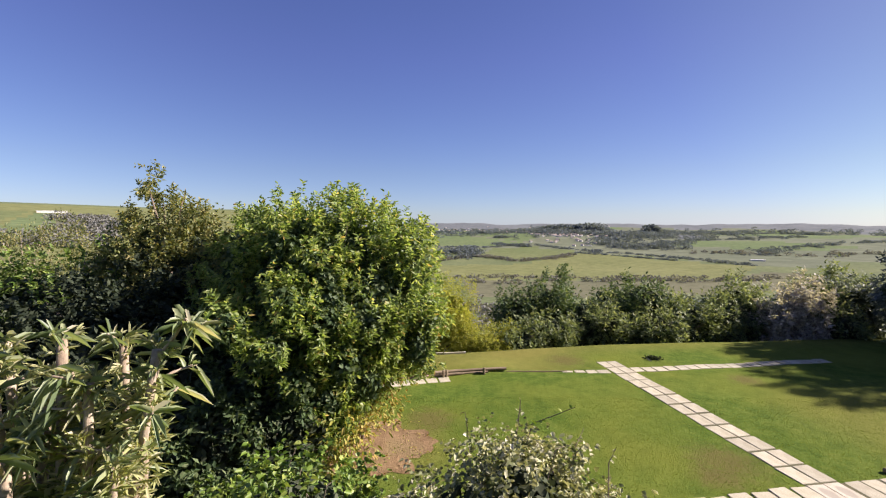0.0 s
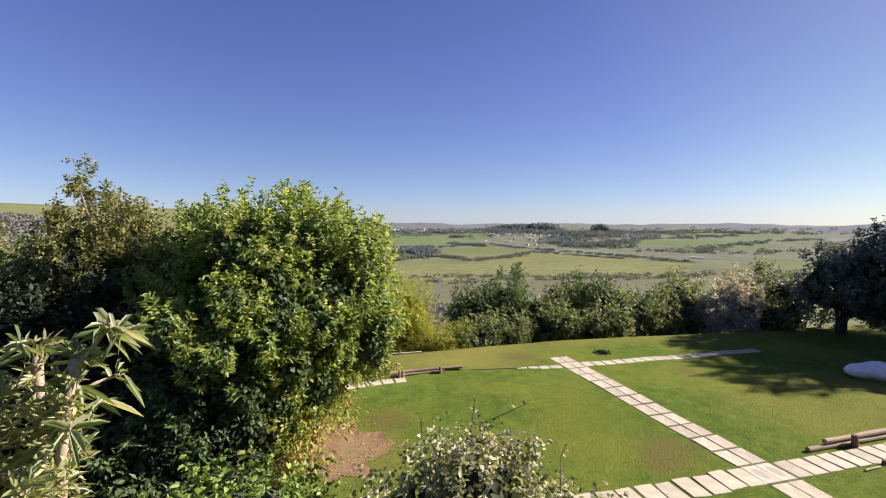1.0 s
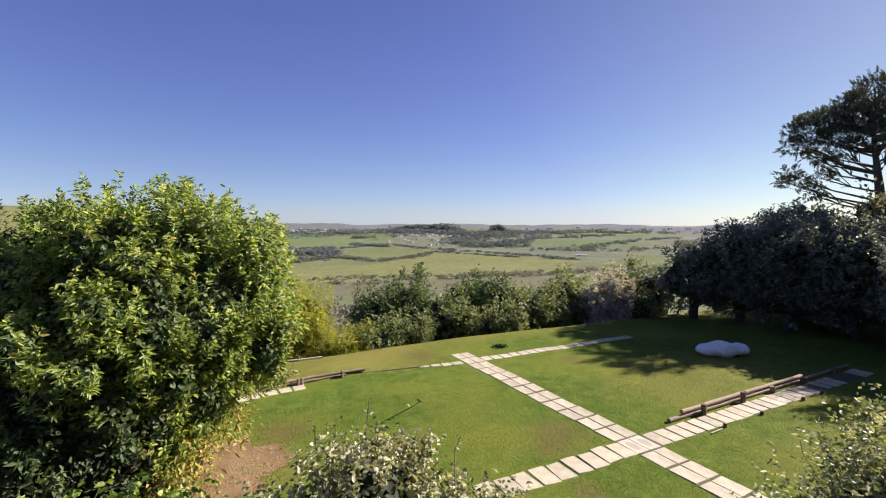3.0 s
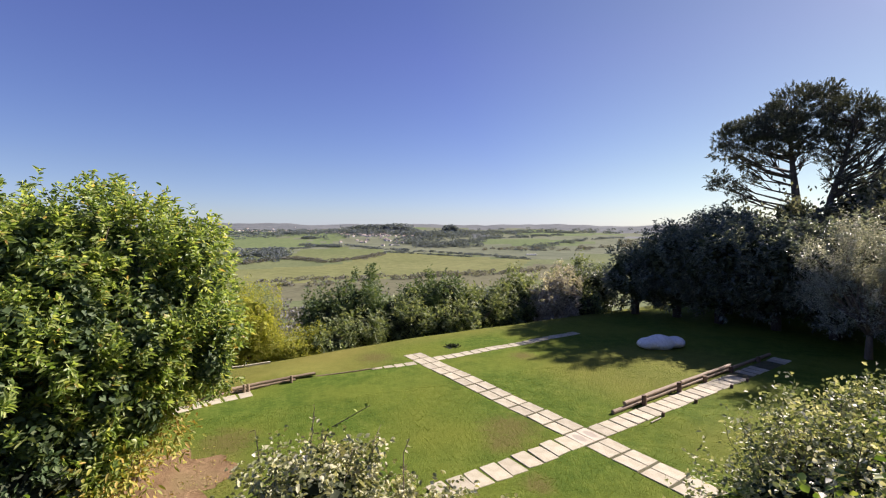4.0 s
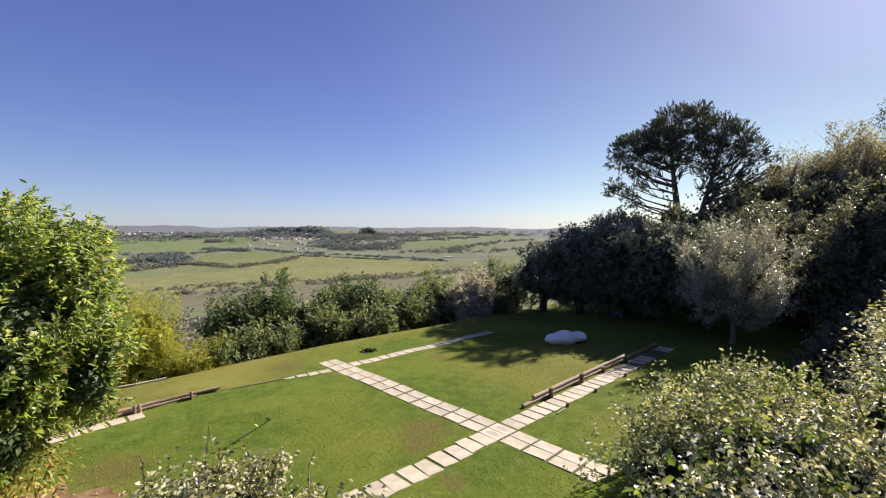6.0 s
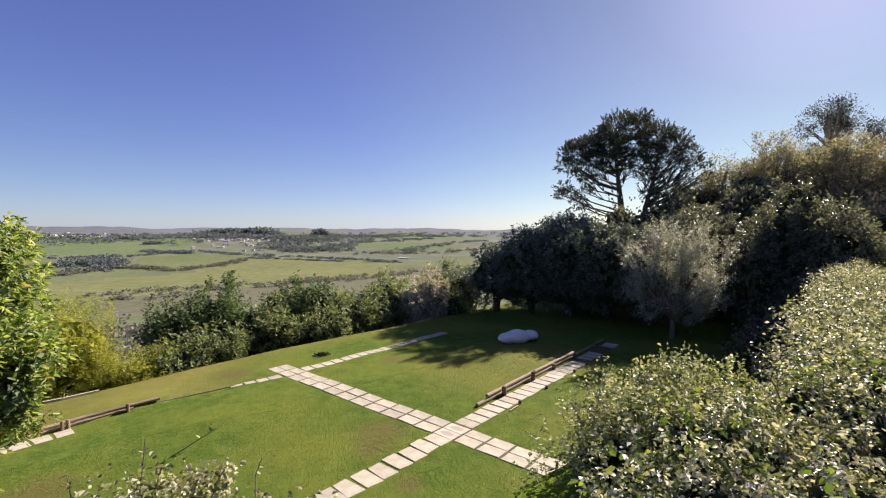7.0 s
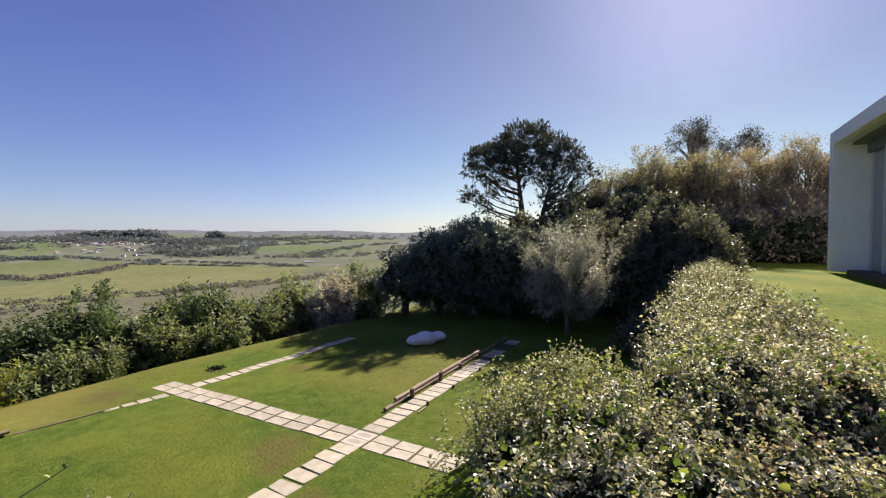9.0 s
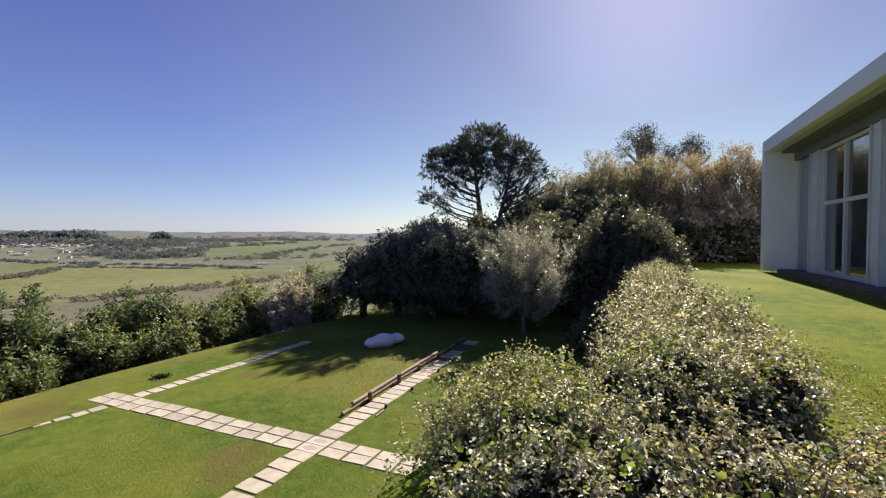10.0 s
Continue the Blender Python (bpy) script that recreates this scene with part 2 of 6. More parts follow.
GREYPANEL = surface("grey_panel", (0.26, 0.27, 0.29), (0.32, 0.33, 0.35), 1.0, 50.0, 0.3, 0.02, 0.002, grain=0.15)
PLINTH = surface("brown_plinth", (0.1, 0.07, 0.055), (0.19, 0.13, 0.1), 2.0, 20.0, 0.85, 0.4, 0.01)
# near-black wall: the dimness of the room behind the glass put into its colour
INTERIOR = surface("unlit_interior", (0.01, 0.01, 0.012), (0.022, 0.02, 0.022), 1.0, 10.0, 0.8, 0.0)


def glass_mat():
    m, nt, b = base_mat("window_glass", 0.02)
    b.inputs["Base Color"].default_value = (0.5, 0.56, 0.6, 1)
    b.inputs["Transmission Weight"].default_value = 1.0
    b.inputs["IOR"].default_value = 2.1
    return m


GLASS = glass_mat()


def lawn_mat(name="mown_grass", dry=0.43, lush=(1.0, 1.0, 1.0)):
    m, nt, b = base_mat(name, 0.85)
    fine = tex(nt, 38.0, 8.0, 0.75)
    mid = tex(nt, 3.2, 6.0, 0.65)
    wide = tex(nt, 0.35, 4.0, 0.5)
    col = ramp(nt, [(0.3, (0.058, 0.102, 0.017)), (0.55, (0.096, 0.142, 0.025)), (0.75, (0.142, 0.176, 0.039))], mid)
    clump = tex(nt, 13.0, 5.0, 0.7)
    col = mix(nt, 1.0, col, ramp(nt, [(0.34, (0.76, 0.8, 0.74)), (0.64, (1.12, 1.1, 1.08))], clump), "MULTIPLY")
    col = mix(nt, ramp(nt, [(dry, (0, 0, 0)), (dry + 0.26, (0.75, 0.75, 0.75))], wide), col, (0.156, 0.175, 0.031))
    at = nt.nodes.new("ShaderNodeAttribute")
    at.attribute_name = "dry"
    col = mix(nt, at.outputs["Fac"], col, mix(nt, mid, (0.15, 0.145, 0.035), (0.215, 0.195, 0.06)))
    worn = ramp(nt, [(0.64, (0, 0, 0)), (0.8, (0.45, 0.45, 0.45))], tex(nt, 1.1, 8.0, 0.75))
    col = mix(nt, worn, col, (0.21, 0.15, 0.06))
    pos = nt.nodes.new("ShaderNodeTexCoord")
    grit = tex(nt, 5.0, 8.0, 0.9)
    for x, y, r in ((5.75, 8.75, 1.3), (5.2, 8.2, 0.8), (9.3, 13.4, 0.9), (5.0, 6.6, 0.6), (4.3, 15.3, 1.2), (2.0, 9.2, 1.0), (-0.3, 10.6, 1.2)):
        far = nt.nodes.new("ShaderNodeVectorMath")
        far.operation = "DISTANCE"
        far.inputs[1].default_value = (x, y, 0.13)
        nt.links.new(pos.outputs["Object"], far.inputs[0])
        edge = nt.nodes.new("ShaderNodeMath")
        edge.operation = "MULTIPLY_ADD"
        nt.links.new(far.outputs["Value"], edge.inputs[0])
        edge.inputs[1].default_value = 0.5 / r
        nt.links.new(grit, edge.inputs[2])
        col = mix(nt, ramp(nt, [(0.6, (0.9, 0.9, 0.9)), (0.84, (0, 0, 0))], edge.outputs["Value"]), col, (0.125, 0.112, 0.038))
    col = mix(nt, 1.0, col, ramp(nt, [(0.28, (0.84, 0.86, 0.84)), (0.7, (1.09, 1.08, 1.06))], fine), "MULTIPLY")
    col = mix(nt, 1.0, col, lush, "MULTIPLY")
    nt.links.new(col, b.inputs["Base Color"])
    b.inputs["Specular IOR Level"].default_value = 0.02
    bump(nt, b, mix(nt, 0.5, fine, clump), 0.7, 0.04)
    return m


LAWN = lawn_mat(lush=(0.96, 0.955, 0.97))
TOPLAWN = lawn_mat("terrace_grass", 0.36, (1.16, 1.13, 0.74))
BLADE = leaf_mat("grass_blade", [(0.0, (0.1, 0.145, 0.02)), (0.85, (0.165, 0.21, 0.034)), (1.0, (0.24, 0.24, 0.06))], 0.6, 0.4, 0.15)
# blue haze is mixed into these valley ground colours, most in the last two
SCRUBLAND = surface("scrub_ground", (0.108, 0.135, 0.066), (0.148, 0.168, 0.082), 0.012, 0.12, 0.95, 0.0)
PASTURE = surface("pasture", (0.12, 0.148, 0.064), (0.15, 0.17, 0.076), 0.006, 0.08, 0.95, 0.0)
MEADOW = surface("dry_meadow", (0.145, 0.16, 0.066), (0.176, 0.185, 0.08), 0.006, 0.08, 0.95, 0.0)
CROP = surface("green_crop", (0.112, 0.155, 0.07), (0.142, 0.178, 0.083), 0.008, 0.1, 0.95, 0.0)
PLOUGH = surface("ploughed_field", (0.118, 0.12, 0.075), (0.148, 0.147, 0.09), 0.01, 0.12, 0.95, 0.0)
HAZYGREEN = surface("hazed_grassland", (0.125, 0.144, 0.095), (0.158, 0.172, 0.115), 0.004, 0.03, 0.95, 0.0)
HAZYWOOD = surface("hazed_woodland", (0.12, 0.135, 0.14), (0.16, 0.172, 0.175), 0.006, 0.04, 0.95, 0.0)


# ---- mesh helpers ----
def mesh_np(name, verts, faces):
    """Fast mesh from arrays; faces of one size."""
    me = bpy.data.meshes.new(name)
    n, k = faces.shape
    me.vertices.add(len(verts))
    me.vertices.foreach_set("co", np.ascontiguousarray(verts, dtype=np.float32).ravel())
    me.loops.add(n * k)
    me.loops.foreach_set("vertex_index", np.ascontiguousarray(faces, dtype=np.int32).ravel())
    me.polygons.add(n)
    me.polygons.foreach_set("loop_start", np.arange(0, n * k, k, dtype=np.int32))
    me.polygons.foreach_set("loop_total", np.full(n, k, dtype=np.int32))
    me.update(calc_edges=True)
    return me


def solid(name, me, material, parent=None, label="", smooth=False):
    ob = new(name, me)
    if material:
        me.materials.append(material)
    if parent:
        ob.parent = parent
    if smooth:
        me.polygons.foreach_set("use_smooth", np.ones(len(me.polygons), dtype=bool))
    return tagged(ob, label)


def part(name, bm, material, parent, label="", smooth=False):
    me = bpy.data.meshes.new(name)
    bm.to_mesh(me)
    bm.free()
    return solid(name, me, material, parent, label, smooth)


def thing(name, at, label, category, group="", kind=""):
    ob = new(name)
    ob.location = at
    ob.empty_display_size = 0.2
    return tagged(ob, label, category, group, kind)


def box(bm, lo, hi, bevel=0.0, m=None):
    vs = [bm.verts.new((x, y, z)) for x in (lo[0], hi[0]) for y in (lo[1], hi[1]) for z in (lo[2], hi[2])]
    fs = [(0, 1, 3, 2), (4, 6, 7, 5), (0, 4, 5, 1), (2, 3, 7, 6), (0, 2, 6, 4), (1, 5, 7, 3)]
    made = [bm.faces.new([vs[i] for i in f]) for f in fs]
    if bevel:
        bmesh.ops.bevel(bm, geom=list({e for f in made for e in f.edges}), offset=bevel, segments=2, affect="EDGES", clamp_overlap=True)
    if m is not None:
        bmesh.ops.transform(bm, matrix=m, verts=bm.verts)
    return bm


def tube(bm, pts, radii, n=7, wobble=0.0):
    """A tapered tube along points."""
    rings = []
    for i, (p, r) in enumerate(zip(pts, radii)):
        p = Vector(p)
        d = (Vector(pts[min(i + 1, len(pts) - 1)]) - Vector(pts[max(i - 1, 0)])).normalized()
        a = d.orthogonal().normalized() if abs(d.z) < 0.9 else Vector((1, 0, 0)).cross(d).normalized()
        b = d.cross(a)
        rings.append([bm.verts.new(p + (a * math.cos(2 * math.pi * k / n) + b * math.sin(2 * math.pi * k / n)) * r * (1 + wobble * random.uniform(-1, 1))) for k in range(n)])
    for u, v in zip(rings, rings[1:]):
        for k in range(n):
            bm.faces.new((u[k], u[(k + 1) % n], v[(k + 1) % n], v[k]))
    bm.faces.new(rings[0][::-1])
    bm.faces.new(rings[-1])
    return bm


def unit(v):
    return v / np.maximum(np.linalg.norm(v, axis=-1, keepdims=True), 1e-9)


def leaf_mesh(name, base, axis, length, width, fold=0.25, rich=False, droop=0.12, roll=0.6):
    """Many leaves in one mesh: base points, axes, lengths and widths."""
    n = len(base)
    axis = unit(axis)
    side = unit(np.cross(axis, rng.normal(size=(n, 3)) * roll + np.array((0, 0, 1.0))))
    nrm = np.cross(side, axis)
    L = (length * rng.uniform(0.65, 1.2, n))[:, None]
    Wd = (width * rng.uniform(0.75, 1.2, n))[:, None] / 2
    tip = base + axis * L - np.array((0, 0, 1.0)) * L * droop
    if not rich:
        v = np.stack([base, base + axis * L * 0.45 + side * Wd + nrm * Wd * fold, tip, base + axis * L * 0.45 - side * Wd + nrm * Wd * fold], 1)
        f = np.array([(0, 1, 2), (0, 2, 3)])
    else:
        a, c = base + axis * L * 0.28, base + axis * L * 0.68 - np.array((0, 0, 1.0)) * L * droop * 0.4
        v = np.stack([base, a + side * Wd * 0.9 + nrm * Wd * fold, c + side * Wd * 0.8 + nrm * Wd * fold, tip, c - side * Wd * 0.8 + nrm * Wd * fold, a - side * Wd * 0.9 + nrm * Wd * fold], 1)
        f = np.array([(0, 1, 2, 3), (0, 3, 4, 5)])
    k = v.shape[1]
    faces = (np.arange(n)[:, None, None] * k + f[None]).reshape(-1, f.shape[1])
    return mesh_np(name, v.reshape(-1, 3), faces)


def shell(lobes, n, inner=0.8):
    """Points and outward ways on the outside of a heap of ellipsoids (cx, cy, cz, rx, ry, rz)."""
    lob = np.array(lobes, dtype=float)
    area = (lob[:, 3] * lob[:, 4] + lob[:, 3] * lob[:, 5] + lob[:, 4] * lob[:, 5])
    pick = rng.choice(len(lob), n * 2, p=area / area.sum())
    d = unit(rng.normal(size=(n * 2, 3)))
    c, r = lob[pick, :3], lob[pick, 3:]
    p = c + d * r * rng.uniform(inner, 1.06, (n * 2, 1))
    keep = np.ones(n * 2, bool)
    for i, l in enumerate(lob):
        q = (p - l[:3]) / l[3:]
        keep &= ((q * q).sum(1) > 0.6 * inner ** 2) | (pick == i)
    p, d, r = p[keep][:n], d[keep][:n], r[keep][:n]
    return p, unit(d / r * r.mean(1, keepdims=True))


def foliage(name, parent, lobes, clumps, per, spread, length, width, material, up=0.4, rough=0.7, inner=0.8, rich=False, fold=0.25, label="", droop=0.12, floor=None, shoot=0.0, roll=0.6, gaps=0.0, gap_size=0.5):
    """A crown: clumps of leaves over a heap of ellipsoids, in the parent's space; gaps: hollows of about gap_size between the bunches."""
    c, out = shell(lobes, int(clumps * (1 + 1.2 * gaps)), inner)
    if gaps:
        swell = np.array([noise.noise(Vector(q) / gap_size) + 0.5 * noise.noise(Vector(q) * 2.1 / gap_size) for q in c])
        ok = swell > np.quantile(swell, 0.55 * gaps)
        c, out, swell = c[ok], out[ok], swell[ok]
        c = c + out * (swell * 0.45 * gap_size)[:, None]
    m = len(c)
    size = rng.uniform(0.5, 1.4, m)
    p = np.repeat(c, per, 0) + rng.normal(size=(m * per, 3)) * spread * np.repeat(size, per)[:, None]
    way = unit(p - np.repeat(c, per, 0)) * 0.8 + np.repeat(out, per, 0) + rng.normal(size=p.shape) * rough + np.array((0, 0, up))
    if shoot:
        # leaves set round short shoots that grow out and up
        ax = unit(out * 0.7 + rng.normal(size=c.shape) * 0.35 + np.array((0, 0, up)))
        s = rng.uniform(-0.6, 1.0, (m * per, 1)) * np.repeat(size, per)[:, None] * shoot
        ring = unit(np.cross(np.repeat(ax, per, 0), rng.normal(size=(m * per, 3))))
        p = np.repeat(c, per, 0) + np.repeat(ax, per, 0) * s + rng.normal(size=p.shape) * 0.25 * spread
        way = ring + np.repeat(ax, per, 0) * (0.35 + 0.5 * s / shoot) + rng.normal(size=p.shape) * rough * 0.3
    if floor is not None:
        ok = p[:, 2] > floor
        p, way = p[ok], way[ok]
    me = leaf_mesh(name, p, way, length, width, fold, rich, droop, roll)
    return solid(name, me, material, parent, label)


def limbs(bm, root, lobes, radius, n, forks=2, bend=0.25):
    """Limbs from a root point out into the crown."""
    c, _ = shell(lobes, n, 0.75)
    for q in c:
        a, b = Vector(root), Vector(q)
        mid = a.lerp(b, 0.5) + Vector((random.uniform(-1, 1), random.uniform(-1, 1), random.uniform(0, 1))) * (b - a).length * bend * 0.5
        tube(bm, [a, a.lerp(mid, 0.6), mid, mid.lerp(b, 0.6), b], [radius * 0.6, radius * 0.5, radius * 0.38, radius * 0.22, radius * 0.06], 6)
        for _ in range(forks):
            e = mid.lerp(b, 0.7) + Vector((random.uniform(-1, 1), random.uniform(-1, 1), random.uniform(-0.2, 1))) * (b - a).length * 0.22
            tube(bm, [mid, mid.lerp(e, 0.5) + Vector((0, 0, 0.03)), e], [radius * 0.26, radius * 0.15, radius * 0.04], 5)


def cover(parent, lobes, leaf, length, width, amount=2.0, per=22, spread=None, up=0.4, rough=0.7, inner=0.82, rich=False, fill=INNERSHADE, name="crown", floor=None, label="", shoot=0.0, fill_size=0.34, droop=0.12, fold=0.25, roll=0.6, gaps=0.0, gap_size=0.5, deep=0.78):
    """A crown dense enough to hide its own inside."""
    area = sum(1.7 * math.pi * (a * b + a * c + b * c) / 3 * 1.35 for _, _, _, a, b, c in lobes)
    n = int(amount * area / (length * width * 0.5))
    ob = foliage(name, parent, lobes, max(n // per, 8), per, spread or length * 1.1, length, width, leaf, up, rough, inner, rich, fold, label=label, droop=droop, floor=floor, shoot=shoot, roll=roll, gaps=gaps, gap_size=gap_size)
    # the fill: big leaves inside, dark ones coloured for the crown's inner shade
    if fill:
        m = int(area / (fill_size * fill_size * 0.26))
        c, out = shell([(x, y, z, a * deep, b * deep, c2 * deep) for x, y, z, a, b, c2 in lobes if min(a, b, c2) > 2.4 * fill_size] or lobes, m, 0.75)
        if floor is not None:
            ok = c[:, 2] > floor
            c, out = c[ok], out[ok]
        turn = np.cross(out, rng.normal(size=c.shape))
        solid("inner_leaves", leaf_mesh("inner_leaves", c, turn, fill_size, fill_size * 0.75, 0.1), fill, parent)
    return ob


def ragged(lobes, n, size=(0.25, 0.5), low=-0.2):
    """The lobes with smaller ones on their outsides, for an uneven outline."""
    more = []
    for _ in range(n):
        x, y, z, a, b, c = random.choice(lobes)
        d = Vector((random.gauss(0, 1), random.gauss(0, 1), random.gauss(0.35, 0.8))).normalized()
        if d.z < low:
            d.z = -d.z
        s = random.uniform(*size)
        m = min(a, b, c) * s
        more.append((x + d.x * a * 0.95, y + d.y * b * 0.95, z + d.z * c * 0.95, m * random.uniform(0.8, 1.3), m * random.uniform(0.8, 1.3), m * random.uniform(0.8, 1.7)))
    return lobes + more


# ---- ground ----
def smooth(a, b, x):
    t = np.clip((x - a) / (b - a), 0, 1)
    return t * t * (3 - 2 * t)


def lawn_z(x, y):
    return 0.0019 * x + 0.0145 * y


def far_edge(x):
    """Where the lawn ends and the hillside falls away."""
    return np.interp(x, [-14, 0, 2.4, 4.2, 6, 8, 10, 11.5, 34], [15.9, 16.05, 16.45, 16.95, 17.25, 17.5, 17.68, 17.8, 20.2]) + 0.02 * np.sin(x * 0.9)


def arc_edge(x):
    """The curved step between the lawn and the raised strip."""
    return 14.03 - 0.0714 * np.clip(2.9 - x, 0, 12) ** 1.716


def raised(x, y):
    """The strip beyond the curved step stands higher and slopes down again to the far edge."""
    off = y - arc_edge(x)
    return smooth(0.0, 0.22, off) * smooth(3.4, 0.4, x) * (0.22 - 0.22 * smooth(0.5, 2.1, off))


def hills(x, y):
    """The land round the garden: the hillside, the valley floor and the far hills."""
    d = np.hypot(x, y) + 1e-6
    az = np.degrees(np.arctan2(x, y))
    ds = [0, 18, 26, 40, 70, 150, 300, 450, 800, 1100, 1450, 1750, 2500, 3400, 4300, 4900]
    mid = np.interp(d, ds, [-1.5, -1.5, -3.0, -6, -13, -30, -48, -55, -56, -46, -26, -10, 4, 24, 40, 36])
    left = np.interp(d, ds, [-1.5, -1.5, -2.6, -5, -10, -20, -18, -2, 34, 40, 44, 40, 36, 34, 30, 20])
    right = np.interp(d, ds, [-1.5, -1.5, -0.6, 2.7, 3.0, -2, -20, -40, -50, -44, -26, -10, 4, 20, 26, 20])
    wl = smooth(-6, -24, az) * (np.abs(az) < 150)
    wr = smooth(52, 66, az) + (az < -150)
    z = mid * (1 - wl) * (1 - wr) + left * wl * (1 - wr) + right * wr
    wave = np.sin(x * 0.0031 + 1.3) * np.cos(y * 0.0042) + 0.6 * np.sin(x * 0.0087 + y * 0.003) * np.cos(y * 0.0071 + 2) + 0.25 * np.sin(x * 0.021) * np.cos(y * 0.018 + 1)
    z = z + wave * np.interp(d, [300, 900, 2500, 4900], [0, 2.5, 10, 18])
    return z


def foot_z(x, y):
    """The ground under a tree beyond the lawn."""
    return float(max(hills(np.array(x), np.array(y)), lawn_z(x, y) if x < 34 else -9)) - 0.05


def build_ground():
    naz, nd = 460, 150
    az = np.radians(np.linspace(-70, 110, naz + 1))
    d = np.concatenate([[0.0], np.geomspace(6, 4900, nd)])
    A, Dd = np.meshgrid(az, d, indexing="ij")
    x, y = np.sin(A) * Dd, np.cos(A) * Dd
    z = hills(x, y)
    v = np.stack([x, y, z], -1).reshape(-1, 3)
    w = len(d)
    i, j = np.meshgrid(np.arange(naz), np.arange(w - 1), indexing="ij")
    a = (i * w + j).ravel()
    f = np.stack([a, a + 1, a + w + 1, a + w], 1)
    # the rest of the circle, coarser
    az2 = np.radians(np.linspace(110, 290, 91))
    d2 = np.concatenate([[0.0], np.geomspace(6, 4900, 60)])
    A2, D2 = np.meshgrid(az2, d2, indexing="ij")
    x2, y2 = np.sin(A2) * D2, np.cos(A2) * D2
    z2 = np.interp(D2, [0, 20, 60, 4900], [-1.5, 0.2, 3, 30])
    v2 = np.stack([x2, y2, z2], -1).reshape(-1, 3)
    w2 = len(d2)
    i2, j2 = np.meshgrid(np.arange(90), np.arange(w2 - 1), indexing="ij")
    a2 = (i2 * w2 + j2).ravel() + len(v)
    f2 = np.stack([a2, a2 + 1, a2 + w2 + 1, a2 + w2], 1)
    me = mesh_np("ground", np.concatenate([v, v2]), np.concatenate([f, f2]))
    cx = np.concatenate([v, v2])[np.concatenate([f, f2])].mean(1)
    return me, cx


def inside(px, py, poly):
    ok = np.zeros(len(px), bool)
    for (x1, y1), (x2, y2) in zip(poly, poly[1:] + poly[:1]):
        ok ^= ((y1 > py) != (y2 > py)) & (px < (x2 - x1) * (py - y1) / (y2 - y1 + 1e-9) + x1)
    return ok


ground_me, face_mid = build_ground()
GROUND_MATS = [SCRUBLAND, MEADOW, PLOUGH, PASTURE, CROP, HAZYGREEN, HAZYWOOD]
for gm in GROUND_MATS:
    ground_me.materials.append(gm)
ground = tagged(new("ground", ground_me), "valley and hillside with pastures, ploughed fields and scrub", "ground", kind="structure")
FIELDS = [
    (5, [(366, 1006), (470, 1243), (777, 878), (605, 667), (518, 724)]),
    (2, [(22, 510), (138, 515), (246, 525), (342, 537), (461, 645), (542, 597), (300, 425), (94, 351), (23, 353)]),
    (1, [(-37, 644), (-6, 740), (152, 791), (262, 954), (345, 950), (502, 711), (352, 552), (253, 540), (141, 527), (23, 521), (-31, 536)]),
    (3, [(85, 971), (119, 1081), (218, 1133), (360, 991), (269, 980), (159, 828)]),
    (4, [(-81, 1458), (21, 1562), (128, 1446), (230, 1192), (113, 1139), (-65, 1150)]),
    (4, [(131, 1490), (259, 2121), (370, 1921), (295, 1395), (221, 1268)]),
    (4, [(705, 1145), (847, 1201), (894, 1035), (792, 906), (667, 997)]),
    (3, [(-63, 1128), (110, 1112), (88, 1005), (-53, 944)]),
    (5, [(400, 1100), (784, 2155), (1128, 2191), (632, 1189), (527, 1056)]),
    (4, [(-362, 363), (-435, 474), (-371, 483), (-316, 411), (-301, 362), (-297, 298)]),
    (3, [(-480, 482), (-453, 487), (-389, 390)]),
    (2, [(-373, 429), (-367, 478), (-254, 330), (-272, 317)]),
]
slot = np.zeros(len(face_mid), dtype=np.int32)
gd = np.hypot(face_mid[:, 0], face_mid[:, 1])
patchy = np.sin(face_mid[:, 0] * 0.006 + 0.7) * np.sin(face_mid[:, 1] * 0.0043 + face_mid[:, 0] * 0.001)
# farther out, ground colours with more haze in them take over
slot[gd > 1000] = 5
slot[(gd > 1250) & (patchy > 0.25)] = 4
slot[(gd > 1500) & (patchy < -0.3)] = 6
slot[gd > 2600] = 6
slot[(face_mid[:, 0] < -140) & (gd < 760) & (face_mid[:, 1] > 60)] = 1
for s, poly in FIELDS:
    slot[inside(face_mid[:, 0], face_mid[:, 1], poly)] = s
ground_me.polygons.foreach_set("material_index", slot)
ground_me.polygons.foreach_set("use_smooth", np.ones(len(slot), dtype=bool))


